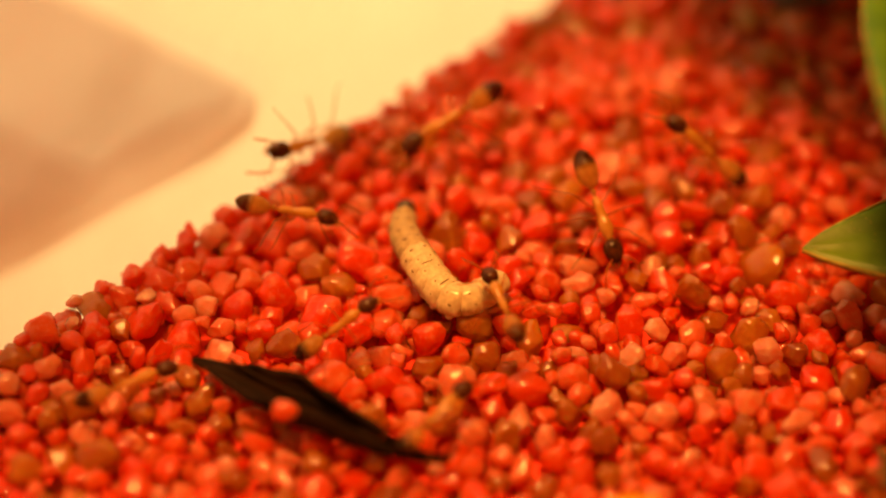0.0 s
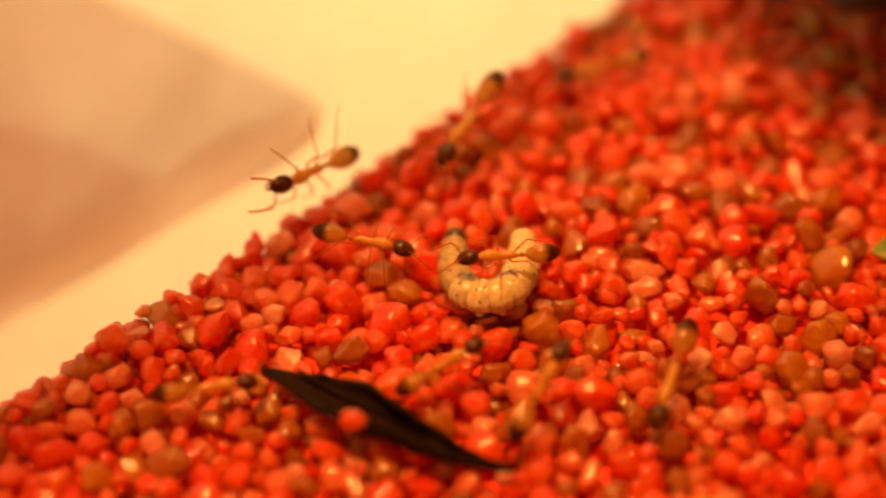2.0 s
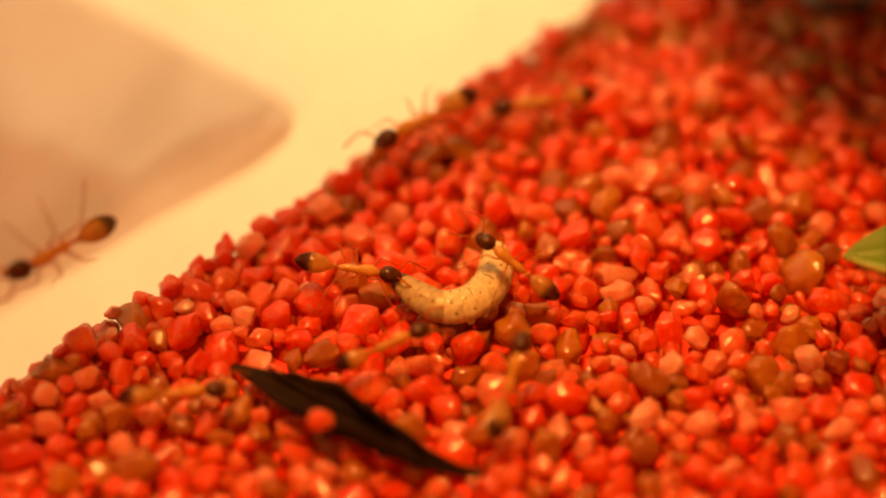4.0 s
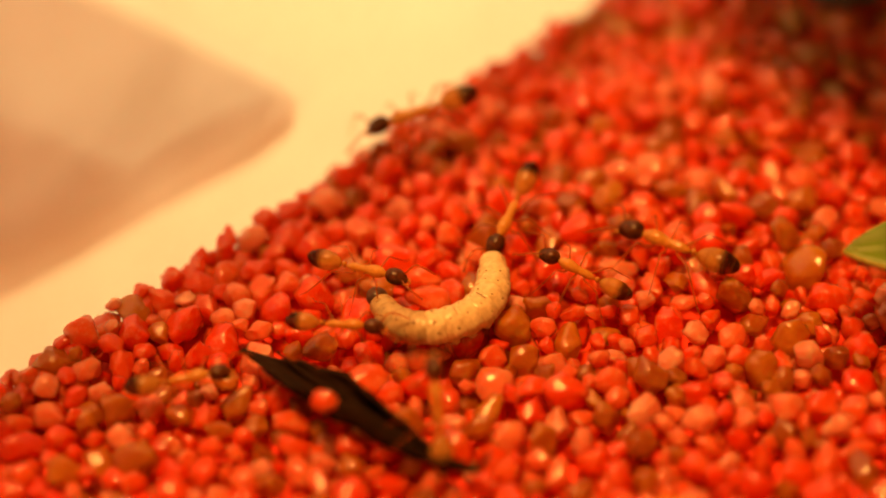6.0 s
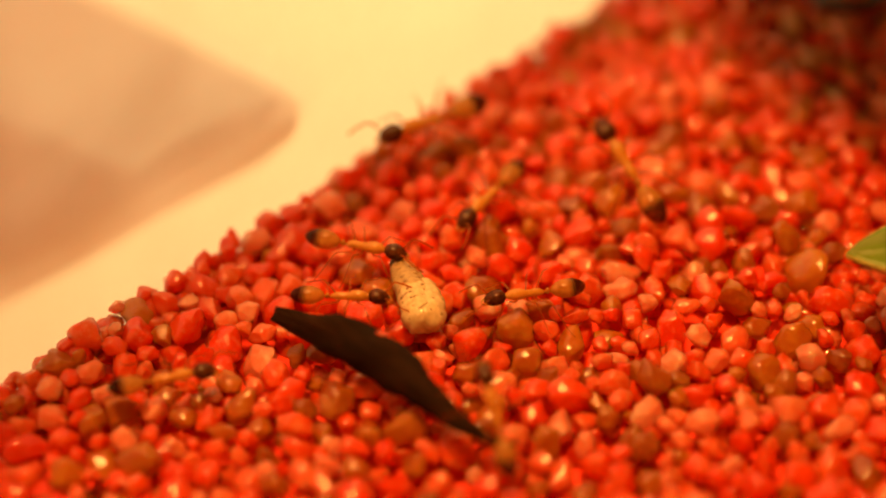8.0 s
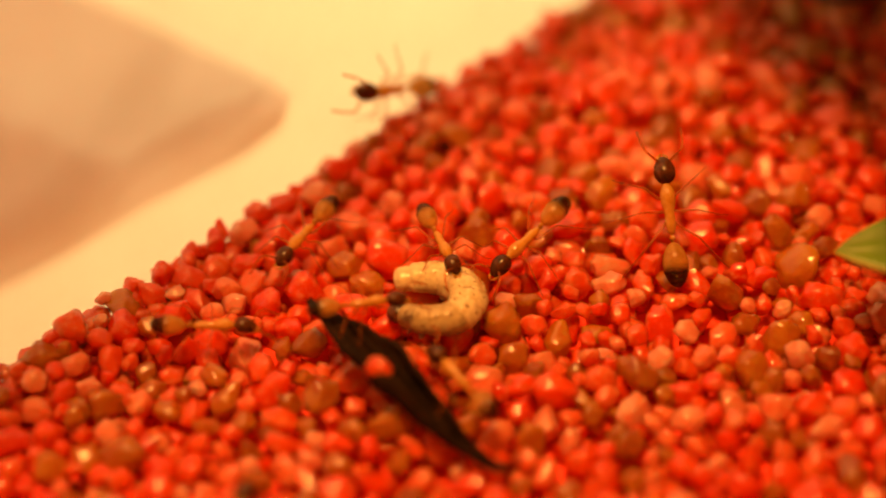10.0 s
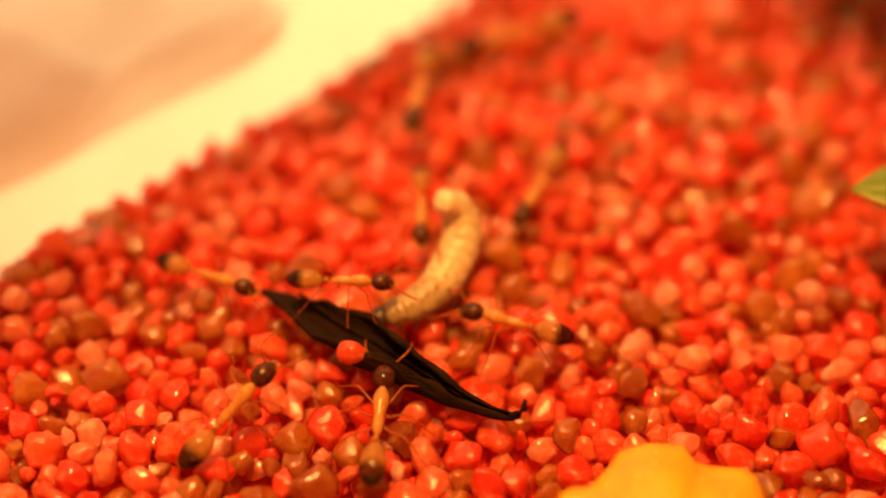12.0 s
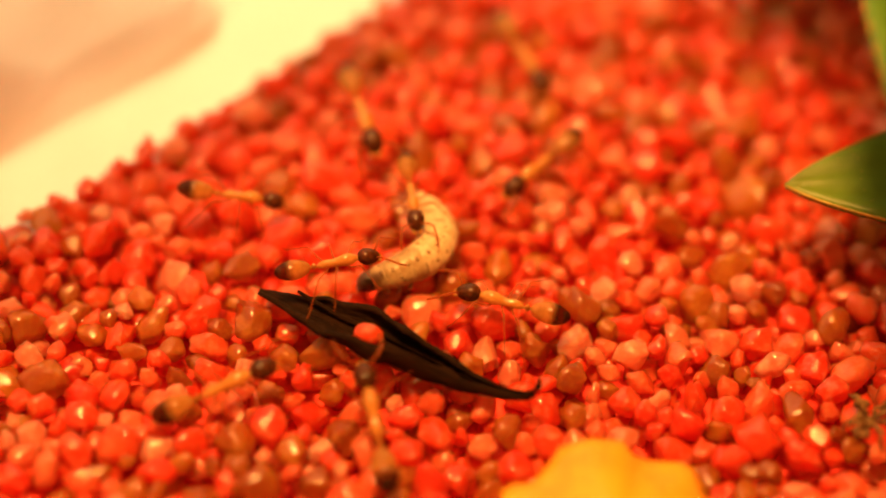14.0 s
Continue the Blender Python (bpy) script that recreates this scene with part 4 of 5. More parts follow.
def motions():
    walk(ant_climbing, [
        (0, pose(-0.00847, 0.00854, 0.00150, -90.0, -20.4, -134.5)),
        (0.5, pose(-0.00863, 0.00837, 0.00277, -90.0, -19.5, -134.5)),
        (1, pose(-0.00960, 0.00739, 0.00257, -90.0, -15.8, -134.5)),
        (1.5, pose(-0.01009, 0.00689, 0.00211, -90.0, -3.9, -134.5)),
        (2, pose(-0.01172, 0.00523, 0.00297, -90.0, -12.2, -134.5)),
        (2.5, pose(-0.01240, 0.00453, 0.00372, -90.0, -45.7, -134.5)),
        (3, pose(-0.01490, 0.00199, 0.00633, -90.0, -34.6, -134.5)),
        (3.2, pose(-0.01611, 0.00076, 0.00684, -90.0, -27.3, -134.5)),
        (4, pose(-0.02224, -0.00559, 0.00750, -90.0, -5.7, -134.5)),
        (5, pose(-0.03275, -0.01629, 0.00900, -90.0, -5.7, -134.5)),
        (14, pose(-0.03415, -0.01771, 0.00900, -90.0, -5.7, -134.5)),
    ])
    legs_of(ant_climbing, 0.0)
    walk(ant_edge, [
        (0, pose(0.00100, 0.00788, 0.00271, -0.0, 26.0, -158.6)),
        (0.5, pose(0.00030, 0.00816, 0.00183, 0.0, 5.1, -140.1)),
        (1, pose(-0.00227, 0.00710, 0.00292, 0.0, 28.3, -153.9)),
        (1.5, pose(-0.00187, 0.00823, 0.00255, 0.0, 22.2, -119.1)),
        (2, pose(-0.00193, 0.00885, 0.00249, 0.0, 20.8, -124.0)),
        (2.5, pose(-0.00251, 0.00766, 0.00338, 0.0, 45.0, -175.0)),
        (3, pose(-0.00296, 0.00926, 0.00249, 0.0, 20.7, -160.0)),
        (5.5, pose(-0.00301, 0.00910, 0.00188, 0.0, 6.4, -146.8)),
        (6, pose(-0.00316, 0.00879, 0.00249, 0.0, 20.6, -174.4)),
        (6.5, pose(-0.00305, 0.00892, 0.00205, 0.0, 10.2, -163.5)),
        (7, pose(-0.00287, 0.00868, 0.00188, 0.0, 6.3, -154.1)),
        (7.5, pose(-0.00287, 0.00868, 0.00188, 0.0, 6.3, -154.1)),
        (8.75, pose(-0.00386, 0.01039, 0.00203, -44.1, -10.8, -144.8)),
        (10, pose(-0.00544, 0.01220, 0.00218, -90.0, -27.6, -134.5)),
        (10.25, pose(-0.00354, 0.01020, 0.00231, -45.1, -4.1, -126.9)),
        (10.5, pose(-0.00223, 0.00830, 0.00244, 0.0, 19.4, -119.8)),
        (11, pose(-0.00255, 0.00544, 0.00255, 0.0, 22.0, -96.9)),
        (11.5, pose(-0.00264, 0.00473, 0.00216, -0.0, 12.6, -91.8)),
        (12, pose(-0.00318, 0.00465, 0.00160, -0.0, -0.0, -95.3)),
        (12.5, pose(-0.00333, 0.00588, 0.00160, -0.0, 0.0, -82.0)),
        (13, pose(-0.00426, 0.00611, 0.00160, 0.0, 0.0, -78.5)),
        (13.5, pose(-0.00366, 0.00377, 0.00160, -0.0, -0.0, -73.7)),
        (14, pose(-0.00296, 0.00271, 0.00160, -0.0, -0.0, -72.8)),
    ])
    legs_of(ant_edge, 0.9)
    walk(ant_pulling, [
        (0, pose(-0.00906, 0.00116, 0.00146, 0.0, 11.9, -2.8)),
        (0.5, pose(-0.00941, 0.00199, 0.00096, -0.0, -0.0, -13.1)),
        (1, pose(-0.00954, 0.00239, 0.00096, -0.0, -0.0, -10.2)),
        (1.5, pose(-0.00953, 0.00154, 0.00096, -0.0, -0.0, -20.4)),
        (2, pose(-0.00833, -0.00043, 0.00124, 0.0, 6.7, -11.2)),
        (2.5, pose(-0.00778, -0.00102, 0.00096, 0.0, -0.0, -2.3)),
        (3, pose(-0.00813, -0.00160, 0.00151, -0.0, 12.7, -5.9)),
        (5.5, pose(-0.00620, -0.00304, 0.00096, -0.0, -0.0, -4.4)),
        (6, pose(-0.00687, -0.00270, 0.00096, -0.0, -0.0, -18.8)),
        (6.5, pose(-0.00674, -0.00175, 0.00096, 0.0, -0.0, 1.4)),
        (7, pose(-0.00691, -0.00076, 0.00096, 0.0, -0.0, -0.0)),
        (7.5, pose(-0.00691, -0.00076, 0.00096, -0.0, -0.0, -0.0)),
        (8.75, pose(-0.00807, -0.00046, 0.00096, -0.0, -0.0, -58.9)),
        (10, pose(-0.00923, -0.00015, 0.00096, 0.0, -0.0, -118.0)),
        (10.5, pose(-0.01356, -0.00194, 0.00129, 0.0, 7.9, -160.4)),
        (11, pose(-0.01837, -0.00608, 0.00096, 0.0, -0.0, -151.2)),
        (11.5, pose(-0.02450, -0.00811, 0.00096, 0.0, -0.0, -149.3)),
        (14, pose(-0.03450, -0.01411, 0.00096, 0.0, -0.0, -149.3)),
    ])
    legs_of(ant_pulling, 1.8)
    walk(ant_wandering, [
        (0, pose(-0.01637, -0.01153, 0.00110, 0.0, -0.0, 27.9)),
        (0.5, pose(-0.01629, -0.01163, 0.00110, -0.0, -0.0, 18.5)),
        (1, pose(-0.01617, -0.01152, 0.00110, 0.0, -0.0, 15.8)),
        (1.5, pose(-0.01603, -0.01135, 0.00110, 0.0, -0.0, 12.9)),
        (2, pose(-0.01600, -0.01124, 0.00110, 0.0, 0.0, 10.7)),
        (2.5, pose(-0.01598, -0.01131, 0.00110, 0.0, -0.0, 2.8)),
        (3, pose(-0.01586, -0.01143, 0.00110, 0.0, 0.0, 6.3)),
        (5.5, pose(-0.01634, -0.01115, 0.00110, 0.0, -0.0, 5.9)),
        (6, pose(-0.01573, -0.01103, 0.00110, 0.0, 0.0, 12.7)),
        (6.5, pose(-0.01602, -0.01104, 0.00110, 0.0, -0.0, 10.8)),
        (7, pose(-0.01680, -0.01120, 0.00110, -0.0, -0.0, 14.7)),
        (7.5, pose(-0.01680, -0.01120, 0.00110, 0.0, -0.0, 14.7)),
        (10, pose(-0.01426, -0.00778, 0.00143, 0.0, 8.2, 7.0)),
        (10.5, pose(-0.01197, -0.01047, 0.00193, 0.0, 21.7, -10.1)),
        (11, pose(-0.01086, -0.01149, 0.00199, 0.0, 22.8, -12.5)),
        (11.5, pose(-0.01067, -0.01259, 0.00260, 0.0, 41.8, -5.1)),
        (12, pose(-0.01325, -0.00933, 0.00110, 0.0, 0.0, -20.1)),
        (12.5, pose(-0.01356, -0.00897, 0.00110, -0.0, -0.0, -11.4)),
        (13, pose(-0.01096, -0.00631, 0.00124, 0.0, -3.7, 13.6)),
        (13.5, pose(-0.00849, -0.00387, 0.00177, 0.0, -20.6, 31.7)),
        (14, pose(-0.00952, -0.00407, 0.00154, 0.0, 10.4, 0.7)),
    ])
    legs_of(ant_wandering, 2.7)
    walk(ant_on_husk, [
        (0, pose(-0.00543, -0.00792, 0.00166, 0.0, -22.2, 29.1)),
        (0.5, pose(-0.00468, -0.00910, 0.00135, 0.0, -12.1, 15.5)),
        (1, pose(-0.00342, -0.00941, 0.00170, -0.0, -24.6, 31.7)),
        (1.5, pose(-0.00282, -0.00981, 0.00174, -0.0, -27.9, 23.0)),
        (2, pose(-0.00348, -0.01015, 0.00157, -0.0, -19.4, 24.3)),
        (2.5, pose(-0.00323, -0.00963, 0.00157, 0.0, -19.8, 23.8)),
        (3, pose(-0.00330, -0.00941, 0.00161, 0.0, -21.2, 23.0)),
        (5.5, pose(-0.00783, -0.00743, 0.00164, 0.0, 0.0, 1.9)),
        (6, pose(-0.00773, -0.00752, 0.00164, 0.0, 0.0, -5.8)),
        (6.5, pose(-0.00777, -0.00581, 0.00164, -0.0, -0.0, -7.6)),
        (7, pose(-0.00800, -0.00518, 0.00164, -0.0, -0.0, -3.7)),
        (7.5, pose(-0.00800, -0.00518, 0.00164, -0.0, -0.0, -3.7)),
        (10, pose(-0.00594, -0.00694, 0.00234, 0.0, -0.0, 10.0)),
        (10.5, pose(-0.00620, -0.00718, 0.00234, 0.0, -0.0, 3.8)),
        (11, pose(-0.00637, -0.00763, 0.00234, -0.0, -0.0, -5.4)),
        (11.5, pose(-0.00644, -0.00780, 0.00234, 0.0, -0.0, -14.5)),
        (12, pose(-0.00628, -0.01046, 0.00234, -0.0, -0.0, -0.3)),
        (12.5, pose(-0.00566, -0.01165, 0.00234, 0.0, -0.0, 38.5)),
        (13, pose(-0.00440, -0.01084, 0.00234, 0.0, -0.0, 17.9)),
        (13.5, pose(-0.00404, -0.00910, 0.00234, -0.0, -0.0, 21.0)),
        (14, pose(-0.00401, -0.00933, 0.00234, 0.0, -0.0, 15.9)),
    ])
    legs_of(ant_on_husk, 3.6)
    walk(ant_facing, [
        (0, pose(-0.00043, -0.01383, 0.00116, 0.0, -0.0, 51.0)),
        (0.5, pose(0.00048, -0.01324, 0.00116, 0.0, 0.0, 62.9)),
        (1, pose(0.00131, -0.01173, 0.00116, 0.0, -0.0, 52.0)),
        (1.5, pose(0.00120, -0.01147, 0.00116, 0.0, -0.0, 62.8)),
        (2, pose(0.00167, -0.01209, 0.00205, 0.0, -28.0, 56.4)),
        (2.5, pose(0.00145, -0.01134, 0.00138, -0.0, -6.8, 59.5)),
        (3, pose(0.00245, -0.00992, 0.00156, 0.0, -12.3, 72.4)),
        (5.5, pose(-0.00137, -0.01411, 0.00241, 0.0, -39.2, 67.0)),
        (6, pose(-0.00202, -0.01395, 0.00250, 0.0, -41.4, 97.4)),
        (6.5, pose(-0.00047, -0.01401, 0.00255, 0.0, -41.7, 85.6)),
        (7, pose(0.00075, -0.01426, 0.00241, -0.0, -40.6, 105.0)),
        (7.5, pose(0.00075, -0.01426, 0.00241, 0.0, -40.6, 105.0)),
        (10, pose(-0.00019, -0.01132, 0.00116, 0.0, 0.0, 127.3)),
        (10.5, pose(0.00047, -0.01156, 0.00116, 0.0, 0.0, 123.7)),
        (11, pose(0.00112, -0.01229, 0.00116, 0.0, 0.0, 128.5)),
        (11.5, pose(0.00154, -0.01226, 0.00116, 0.0, -0.0, 131.1)),
        (12, pose(0.00263, -0.01150, 0.00076, 0.0, 0.0, 164.3)),
        (12.5, pose(0.00269, -0.01014, 0.00076, 0.0, 0.0, 159.9)),
        (13, pose(0.00497, -0.01082, 0.00076, -0.0, 0.0, 164.5)),
        (13.5, pose(0.00565, -0.01012, 0.00076, -0.0, 0.0, 159.8)),
        (14, pose(0.00548, -0.01030, 0.00076, 0.0, 0.0, 163.7)),
    ])
    legs_of(ant_facing, 4.5)
    walk(ant_coming, [
        (0, pose(-0.01434, -0.03556, 0.00048, 0.0, -0.0, 77.3)),
        (9, pose(-0.01334, -0.03056, 0.00048, 0.0, -0.0, 77.3)),
        (10, pose(-0.01134, -0.02056, 0.00048, 0.0, -0.0, 77.3)),
        (10.5, pose(-0.01132, -0.01819, 0.00048, 0.0, -0.0, 66.6)),
        (11, pose(-0.01352, -0.02212, 0.00048, 0.0, -0.0, 59.5)),
        (11.5, pose(-0.01101, -0.01836, 0.00110, -0.0, -17.4, 37.2)),
        (12, pose(-0.01062, -0.01812, 0.00138, -0.0, -23.9, 47.0)),
        (12.5, pose(-0.00993, -0.01726, 0.00142, 0.0, -25.4, 46.6)),
        (13, pose(-0.01031, -0.01691, 0.00141, 0.0, -26.6, 50.1)),
        (13.5, pose(-0.00963, -0.01691, 0.00093, 0.0, -11.8, 26.1)),
        (14, pose(-0.00883, -0.01643, 0.00093, 0.0, -11.4, 24.0)),
    ])
    legs_of(ant_coming, 5.4)
    walk(ant_crossing, [
        (0, pose(0.00856, 0.00156, 0.00200, 0.0, 35.2, -68.0)),
        (0.25, pose(0.00932, 0.00079, 0.00208, 0.0, 43.5, -105.6)),
        (0.5, pose(0.01007, 0.00003, 0.00216, -0.0, 38.1, -145.1)),
        (1, pose(0.00825, -0.00179, 0.00194, -0.0, 33.1, -151.6)),
        (1.5, pose(0.00793, -0.00463, 0.00144, 0.0, 21.9, -110.5)),
        (2, pose(0.00857, -0.01022, 0.00111, 0.0, 14.4, -110.4)),
        (2.5, pose(0.00646, -0.01318, 0.00088, 0.0, 9.5, -134.4)),
        (3, pose(0.00373, -0.01513, 0.00044, -0.0, -0.0, -119.8)),
        (3.6, pose(0.00300, -0.02900, 0.00060, 0.0, -0.0, -126.9)),
        (5, pose(-0.00100, -0.03200, 0.00060, 0.0, -0.0, 180.0)),
        (7, pose(-0.00300, -0.03100, 0.00060, 0.0, -0.0, 135.0)),
        (10, pose(-0.00453, -0.02490, 0.00044, 0.0, -0.0, 93.9)),
        (10.5, pose(-0.00379, -0.02412, 0.00044, 0.0, -0.0, 93.7)),
        (11, pose(-0.00414, -0.02012, 0.00044, 0.0, -0.0, 92.1)),
        (11.5, pose(-0.00376, -0.01675, 0.00044, 0.0, -0.0, 90.2)),
        (12, pose(-0.00378, -0.01797, 0.00062, -0.0, -4.7, 88.1)),
        (12.5, pose(-0.00051, -0.01991, 0.00044, 0.0, -0.0, 82.5)),
        (13, pose(0.00003, -0.01804, 0.00044, 0.0, 0.0, 57.0)),
        (13.5, pose(-0.00003, -0.01852, 0.00062, 0.0, -4.7, 69.8)),
        (14, pose(-0.00115, -0.01818, 0.00093, 0.0, -13.1, 104.0)),
    ])
    legs_of(ant_crossing, 6.3)
    walk(ant_distant, [
        (0, pose(0.01495, 0.00612, 0.00177, -0.0, -38.6, 164.1)),
        (0.5, pose(0.01369, 0.01208, 0.00075, 0.0, -7.1, 166.4)),
        (1, pose(0.00978, 0.01452, 0.00102, 0.0, -14.3, 163.1)),
        (1.5, pose(0.00597, 0.01523, 0.00048, 0.0, -0.0, -161.3)),
        (2, pose(0.00617, 0.01568, 0.00048, 0.0, -0.0, -159.1)),
        (2.5, pose(0.00632, 0.01653, 0.00048, 0.0, -0.0, -176.1)),
        (3, pose(0.00528, 0.01765, 0.00048, -0.0, -0.0, 153.1)),
        (4.25, pose(0.00392, 0.01018, 0.00067, 0.0, 6.5, -158.3)),
        (5.5, pose(0.00255, 0.00272, 0.00087, 0.0, 8.6, -109.0)),
        (6, pose(0.00190, 0.00201, 0.00120, 0.0, 16.2, -113.2)),
        (6.5, pose(0.00014, 0.00356, 0.00048, 0.0, -0.0, -138.8)),
        (7, pose(0.00019, 0.00441, 0.00048, 0.0, 0.0, -123.0)),
        (7.5, pose(0.00019, 0.00441, 0.00048, 0.0, -0.0, -123.0)),
        (10, pose(0.00344, -0.00039, 0.00098, 0.0, 11.1, -131.5)),
        (10.5, pose(0.00366, -0.00079, 0.00109, 0.0, 13.6, -112.8)),
        (11, pose(0.00392, -0.00085, 0.00048, 0.0, -0.0, -111.8)),
        (11.5, pose(0.00332, -0.00062, 0.00048, 0.0, -0.0, -125.3)),
        (12, pose(0.00367, -0.00146, 0.00059, 0.0, 2.5, -112.3)),
        (12.5, pose(0.00404, -0.00152, 0.00070, 0.0, 4.9, -106.2)),
        (13, pose(0.00455, 0.00118, 0.00087, -0.0, 8.7, -85.8)),
        (13.5, pose(0.00691, -0.00009, 0.00098, 0.0, 11.1, -110.4)),
        (14, pose(0.00722, 0.00007, 0.00048, 0.0, -0.0, -129.3)),
    ])
    legs_of(ant_distant, 7.2)
    walk(ant_biting, [
        (0, pose(0.00321, -0.00728, 0.00260, 0.0, -0.0, 107.7)),
        (0.5, pose(0.00222, -0.00337, 0.00260, 0.0, -0.0, 152.1)),
        (1, pose(0.00050, -0.00350, 0.00260, 0.0, -0.0, 158.6)),
        (1.5, pose(0.00083, -0.00395, 0.00260, 0.0, -0.0, 155.2)),
        (2, pose(0.00006, -0.00312, 0.00260, 0.0, -0.0, -175.7)),
        (2.5, pose(0.00052, -0.00359, 0.00278, -0.0, -5.6, 138.4)),
        (3, pose(-0.00023, -0.00271, 0.00260, 0.0, -0.0, 162.6)),
        (4.25, pose(0.00275, -0.00349, 0.00227, 0.0, -25.5, 137.7)),
        (5.5, pose(0.00587, -0.00234, 0.00080, 0.0, -12.0, 96.0)),
        (6, pose(0.00567, -0.00317, 0.00100, 0.0, -12.8, 155.6)),
        (6.5, pose(0.00522, -0.00462, 0.00060, -0.0, -0.0, -179.8)),
        (7, pose(0.00343, -0.00453, 0.00065, 0.0, -1.3, 179.6)),
        (7.5, pose(0.00343, -0.00453, 0.00065, 0.0, -1.3, 179.6)),
        (8.75, pose(0.00080, -0.00288, 0.00112, -0.0, -1.2, -123.6)),
        (10, pose(-0.00183, -0.00124, 0.00160, 0.0, 0.0, -67.1)),
        (10.5, pose(-0.00160, -0.00205, 0.00182, 0.0, 5.7, -67.6)),
        (11, pose(-0.00193, -0.00327, 0.00193, 0.0, 8.5, -76.8)),
        (11.5, pose(-0.00304, -0.00441, 0.00299, 0.0, 38.2, -55.7)),
        (12, pose(-0.00262, -0.00423, 0.00160, -0.0, -0.0, -86.3)),
        (12.5, pose(-0.00058, -0.00058, 0.00160, 0.0, -0.0, -84.3)),
        (13, pose(0.00054, -0.00288, 0.00160, -0.0, -0.0, -77.1)),
        (13.5, pose(0.00012, -0.00341, 0.00160, 0.0, 0.0, -83.6)),
        (14, pose(0.00003, -0.00327, 0.00160, 0.0, -0.0, -81.2)),
    ])
    legs_of(ant_biting, 8.1)
    walk(ant_leaving, [
        (0, pose(0.01900, -0.03200, 0.00060, -0.0, -0.5, 107.0)),
        (3.4, pose(0.01885, -0.03152, 0.00060, -0.0, -0.5, 107.0)),
        (4.6, pose(0.01373, -0.01474, 0.00075, -0.0, -0.5, 107.0)),
        (5.5, pose(0.01022, -0.00284, 0.00085, 0.0, -12.1, 110.0)),
        (6, pose(0.01110, -0.00073, 0.00036, 0.0, -0.0, 152.2)),
        (6.5, pose(0.00808, 0.00420, 0.00036, 0.0, -0.0, 148.3)),
        (7, pose(0.00817, 0.00593, 0.00116, 0.0, -19.9, 122.6)),
        (7.5, pose(0.00817, 0.00593, 0.00116, 0.0, -19.9, 122.6)),
        (10, pose(0.01091, 0.00033, 0.00179, -0.0, -35.3, 98.0)),
        (10.5, pose(0.01161, 0.00198, 0.00181, 0.0, -30.9, 91.5)),
        (11, pose(0.01135, 0.00505, 0.00180, -0.0, -34.1, 116.6)),
        (11.5, pose(0.00819, 0.01060, 0.00125, 0.0, -21.3, 158.8)),
        (12, pose(0.00243, 0.00998, 0.00108, -0.0, 14.0, -169.2)),
        (12.5, pose(0.00047, 0.00966, 0.00036, 0.0, 0.0, -161.3)),
        (13, pose(0.00146, 0.00919, 0.00069, 0.0, 6.5, -139.5)),
        (13.5, pose(0.00171, 0.00753, 0.00036, 0.0, -0.0, -91.7)),
        (14, pose(0.00598, 0.00907, 0.00036, -0.0, -0.0, -67.6)),
    ])
    legs_of(ant_leaving, 9.0)
    husk_rows = [
        (0, pose(-0.00647, -0.01248, 0.00050, 0.0, 1.5, -26.8)),
        (0.5, pose(-0.00650, -0.01235, 0.00050, 0.0, 1.5, -26.9)),
        (1, pose(-0.00637, -0.01257, 0.00050, 0.0, 1.5, -27.6)),
        (1.5, pose(-0.00673, -0.01268, 0.00050, 0.0, 1.6, -29.1)),
        (2, pose(-0.00648, -0.01266, 0.00050, 0.0, 1.6, -27.0)),
        (2.5, pose(-0.00680, -0.01265, 0.00050, 0.0, 1.6, -29.0)),
        (3, pose(-0.00679, -0.01268, 0.00050, 0.0, 1.6, -29.1)),
        (5.5, pose(-0.00623, -0.01215, 0.00050, 0.0, 1.5, -30.5)),
        (6, pose(-0.00637, -0.01239, 0.00052, -12.0, 1.5, -32.7)),
        (6.5, pose(-0.00607, -0.01214, 0.00141, -80.0, 1.5, -34.5)),
        (7, pose(-0.00574, -0.01076, 0.00223, -125.0, 1.6, -34.1)),
        (7.5, pose(-0.00574, -0.01076, 0.00223, -125.0, 1.6, -34.1)),
        (8.3, pose(-0.00524, -0.01120, 0.00172, -88.2, 2.9, -37.5)),
        (9.1, pose(-0.00449, -0.01128, 0.00122, -51.4, 4.2, -40.9)),
        (10, pose(-0.00334, -0.01110, 0.00100, -10.0, 5.6, -44.7)),
        (10.5, pose(-0.00376, -0.01113, 0.00100, 0.0, 5.5, -45.1)),
        (11, pose(-0.00431, -0.01109, 0.00100, 0.0, 5.4, -43.7)),
        (11.5, pose(-0.00424, -0.01159, 0.00100, 0.0, 5.3, -38.3)),
        (12, pose(-0.00379, -0.01325, 0.00050, 0.0, 1.5, -29.8)),
        (12.5, pose(-0.00272, -0.01396, 0.00050, 0.0, 1.6, -17.3)),
        (13, pose(-0.00092, -0.01291, 0.00050, 0.0, 1.6, -22.5)),
        (13.5, pose(-0.00047, -0.01240, 0.00050, 0.0, 1.5, -26.0)),
        (14, pose(-0.00057, -0.01263, 0.00050, 0.0, 1.5, -24.5)),
    ]
    walk(dry_husk, husk_rows)
    # the grain is jostled to and fro across the husk while it is dragged
    across = [float(np.interp(t, [0, 6, 7, 10, 11.5, 12, 12.5, 13, 13.5, 14], [-1.65, -1.65, -1.2, -1.2, -1.3, -1.65, -1.8, -1.85, -0.9, -0.85])) * 0.001 for t, _ in husk_rows]
    walk(husk_pebble, [(t, m @ pose(-0.00095, y, 0.00165, 10, 0, 25)) for (t, m), y in zip(husk_rows, across)])
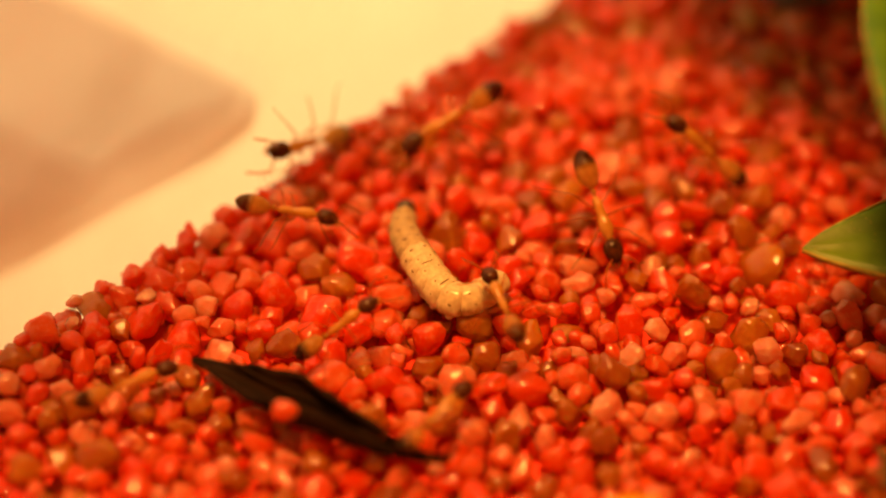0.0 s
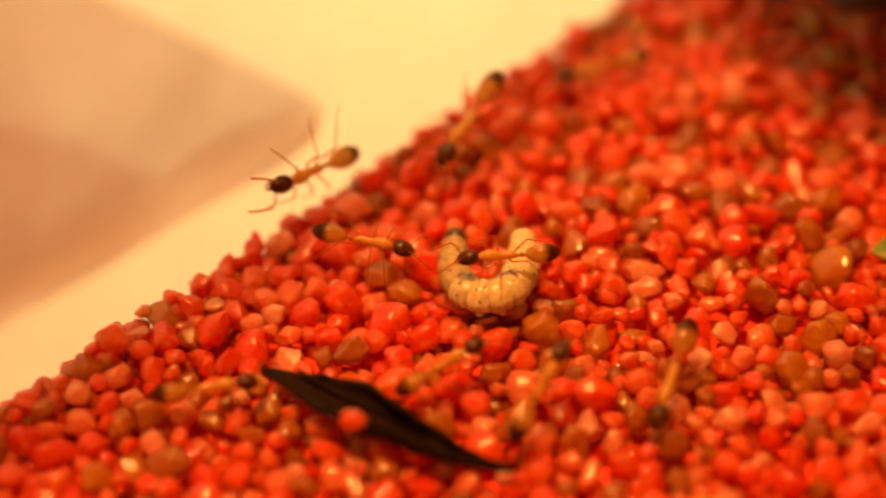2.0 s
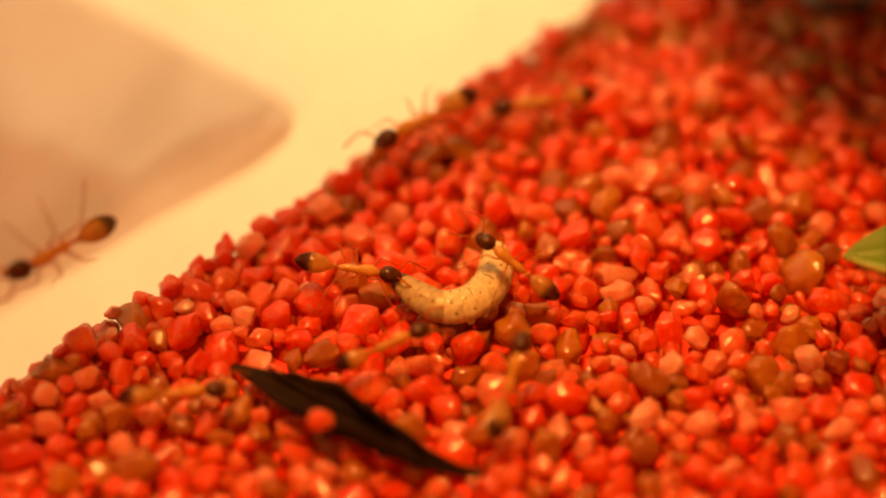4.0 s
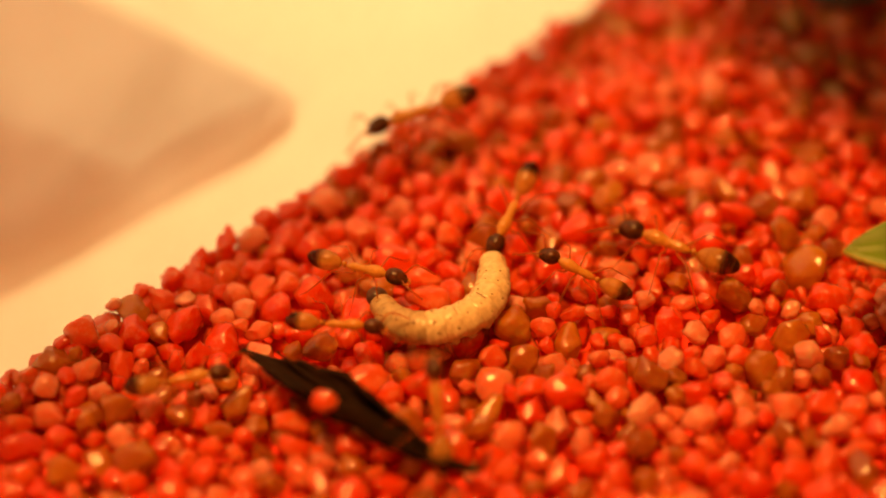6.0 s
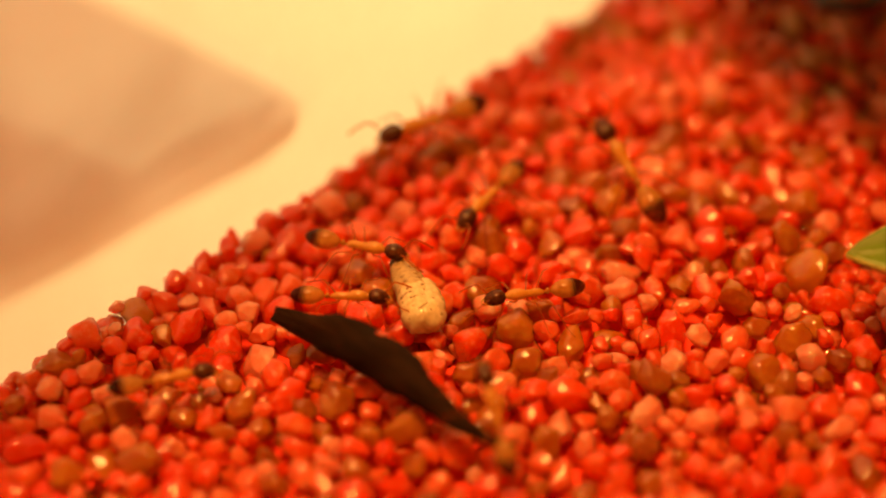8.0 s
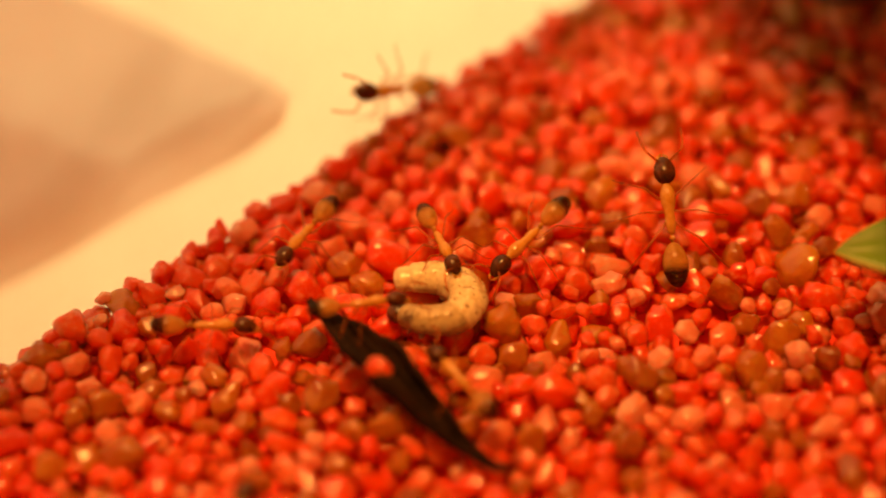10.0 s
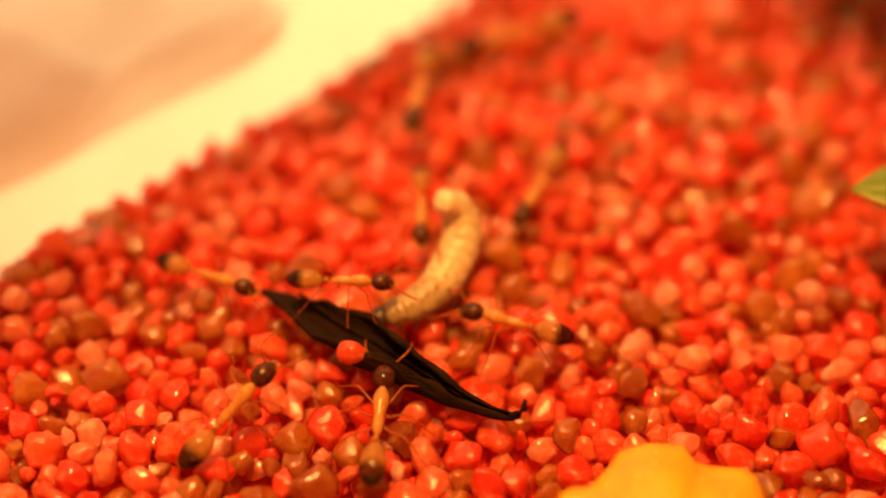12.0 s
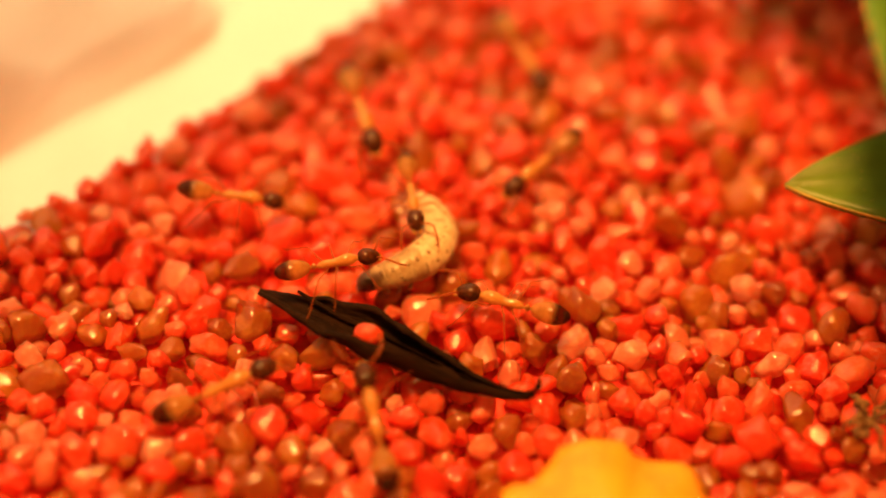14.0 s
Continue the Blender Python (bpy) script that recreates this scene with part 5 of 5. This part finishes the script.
    bend(0, (-2.17, 2.52, 0.85), (-2.32, 0.43, 1.20), (-1.47, -1.38, 1.20), (-0.41, -3.67, 1.20), (0.80, -5.08, 1.20), (2.04, -4.52, 1.20), (2.86, -3.66, 1.20))
    bend(0.5, (-1.66, 2.71, 0.85), (-2.47, 0.65, 1.20), (-2.21, -1.70, 1.20), (-1.15, -3.72, 1.20), (0.28, -4.19, 1.20), (1.51, -3.14, 1.20), (2.80, -1.05, 1.20))
    bend(1, (-1.86, 1.02, 0.85), (-2.91, -0.25, 1.20), (-2.67, -2.02, 1.20), (-1.62, -3.79, 1.20), (-0.19, -4.06, 1.20), (1.04, -2.94, 1.20), (1.31, -0.62, 1.20), (0.68, 0.31, 1.20))
    bend(1.5, (-1.66, 1.27, 0.85), (-2.72, -0.01, 1.20), (-2.49, -1.79, 1.20), (-1.45, -3.58, 1.20), (-0.02, -3.86, 1.20), (1.22, -2.73, 1.20), (1.49, -0.39, 1.20), (0.88, 0.54, 1.20))
    bend(2, (-3.04, 0.73, 0.85), (-3.17, -1.71, 1.20), (-2.64, -3.48, 1.20), (-1.42, -4.24, 1.20), (0.01, -3.78, 1.20), (0.88, -1.77, 1.20), (0.85, 0.08, 1.20))
    bend(2.5, (-3.69, -0.35, 0.85), (-3.06, -2.20, 1.20), (-1.80, -3.67, 1.20), (-0.37, -3.98, 1.20), (0.87, -2.54, 1.20), (1.34, -0.15, 1.20), (1.05, 1.38, 1.20))
    bend(3, (-3.60, -1.54, 0.85), (-3.02, -2.21, 1.20), (-2.24, -2.98, 1.30), (-1.21, -3.52, 1.30), (0.01, -3.18, 1.30), (1.18, -1.67, 1.20), (1.94, 0.28, 1.20))
    bend(5.5, (-5.25, -4.23, 0.85), (-4.62, -5.74, 1.20), (-3.37, -6.81, 1.20), (-1.72, -6.65, 1.20), (-0.45, -5.50, 1.20), (-0.03, -3.82, 1.20), (-0.79, -2.26, 1.20))
    bend(6, (-5.56, -4.29, 0.85), (-4.64, -6.26, 1.20), (-3.00, -6.80, 1.20), (-1.40, -6.38, 1.20), (-0.01, -5.42, 1.20), (0.78, -3.76, 1.20), (0.67, -2.01, 1.20))
    bend(6.5, (-4.61, -1.05, 0.85), (-4.31, -3.13, 1.20), (-3.22, -4.85, 1.20), (-1.77, -5.77, 1.20), (-0.37, -5.39, 1.20), (0.23, -3.72, 1.20), (-0.19, -2.54, 1.20), (-0.98, -2.37, 1.20))
    bend(7, (-4.87, -0.48, 0.85), (-4.65, -2.40, 1.20), (-4.45, -4.35, 1.20), (-4.15, -5.97, 1.20), (-3.64, -6.38, 1.20), (-3.30, -5.46, 1.20), (-3.22, -4.01, 1.20))
    bend(7.5, (-4.87, -0.48, 0.85), (-4.65, -2.40, 1.20), (-4.45, -4.35, 1.20), (-4.15, -5.97, 1.20), (-3.64, -6.38, 1.20), (-3.30, -5.46, 1.20), (-3.22, -4.01, 1.20))
    bend(10, (-3.63, -5.59, 0.85), (-2.52, -6.30, 1.20), (-1.33, -6.37, 1.20), (-0.28, -5.74, 1.20), (-0.01, -4.49, 1.20), (-0.81, -3.45, 1.20), (-2.06, -3.12, 1.20), (-3.43, -3.27, 1.20))
    bend(10.5, (-3.44, -6.14, 0.85), (-2.27, -6.65, 1.20), (-1.07, -6.43, 1.20), (0.10, -5.89, 1.20), (0.37, -4.77, 1.20), (-0.42, -3.94, 1.20), (-1.62, -3.95, 1.20), (-3.00, -4.18, 1.20))
    bend(11, (-4.04, -7.48, 0.85), (-3.03, -7.37, 1.20), (-2.03, -6.78, 1.20), (-1.01, -5.93, 1.20), (-0.15, -5.03, 1.20), (0.19, -4.17, 1.20))
    bend(11.5, (-4.18, -8.34, 0.85), (-2.89, -8.44, 1.20), (-1.47, -7.64, 1.20), (-0.24, -6.05, 1.20), (-0.00, -4.28, 1.20), (-0.94, -2.22, 1.20), (-2.35, -1.18, 1.20), (-3.32, -1.88, 1.20))
    bend(12, (-3.98, -10.79, 1.00), (-2.73, -10.34, 1.20), (-1.68, -9.34, 1.20), (-1.04, -8.06, 1.30), (-0.52, -6.78, 1.60), (-0.37, -5.75, 2.20), (-0.67, -5.16, 3.00), (-1.06, -5.43, 3.60))
    bend(12.5, (-2.69, -8.46, 0.80), (-3.01, -7.77, 1.10), (-2.95, -6.39, 1.30), (-2.40, -5.11, 1.40), (-1.14, -4.18, 1.50), (0.11, -4.31, 1.60), (0.80, -5.24, 1.50), (0.66, -6.25, 1.30))
    bend(13, (-1.79, -9.39, 0.85), (-0.74, -9.05, 1.20), (0.38, -8.01, 1.20), (1.40, -6.71, 1.20), (2.17, -5.49, 1.20), (2.42, -4.42, 1.20), (2.05, -3.86, 1.20))
    bend(13.5, (-1.63, -8.08, 0.85), (-0.61, -8.04, 1.20), (0.53, -7.45, 1.20), (1.52, -6.71, 1.20), (2.09, -5.82, 1.20), (1.76, -4.80, 1.20), (0.97, -4.14, 1.20))
    bend(14, (-1.61, -8.27, 0.85), (-0.49, -8.03, 1.20), (0.65, -7.29, 1.20), (1.42, -6.36, 1.20), (1.63, -5.24, 1.20), (1.16, -4.17, 1.20), (0.60, -3.42, 1.20))
    for piece, rows in zip(larva_pieces, larva_rows()):
        walk(piece, rows)


motions()
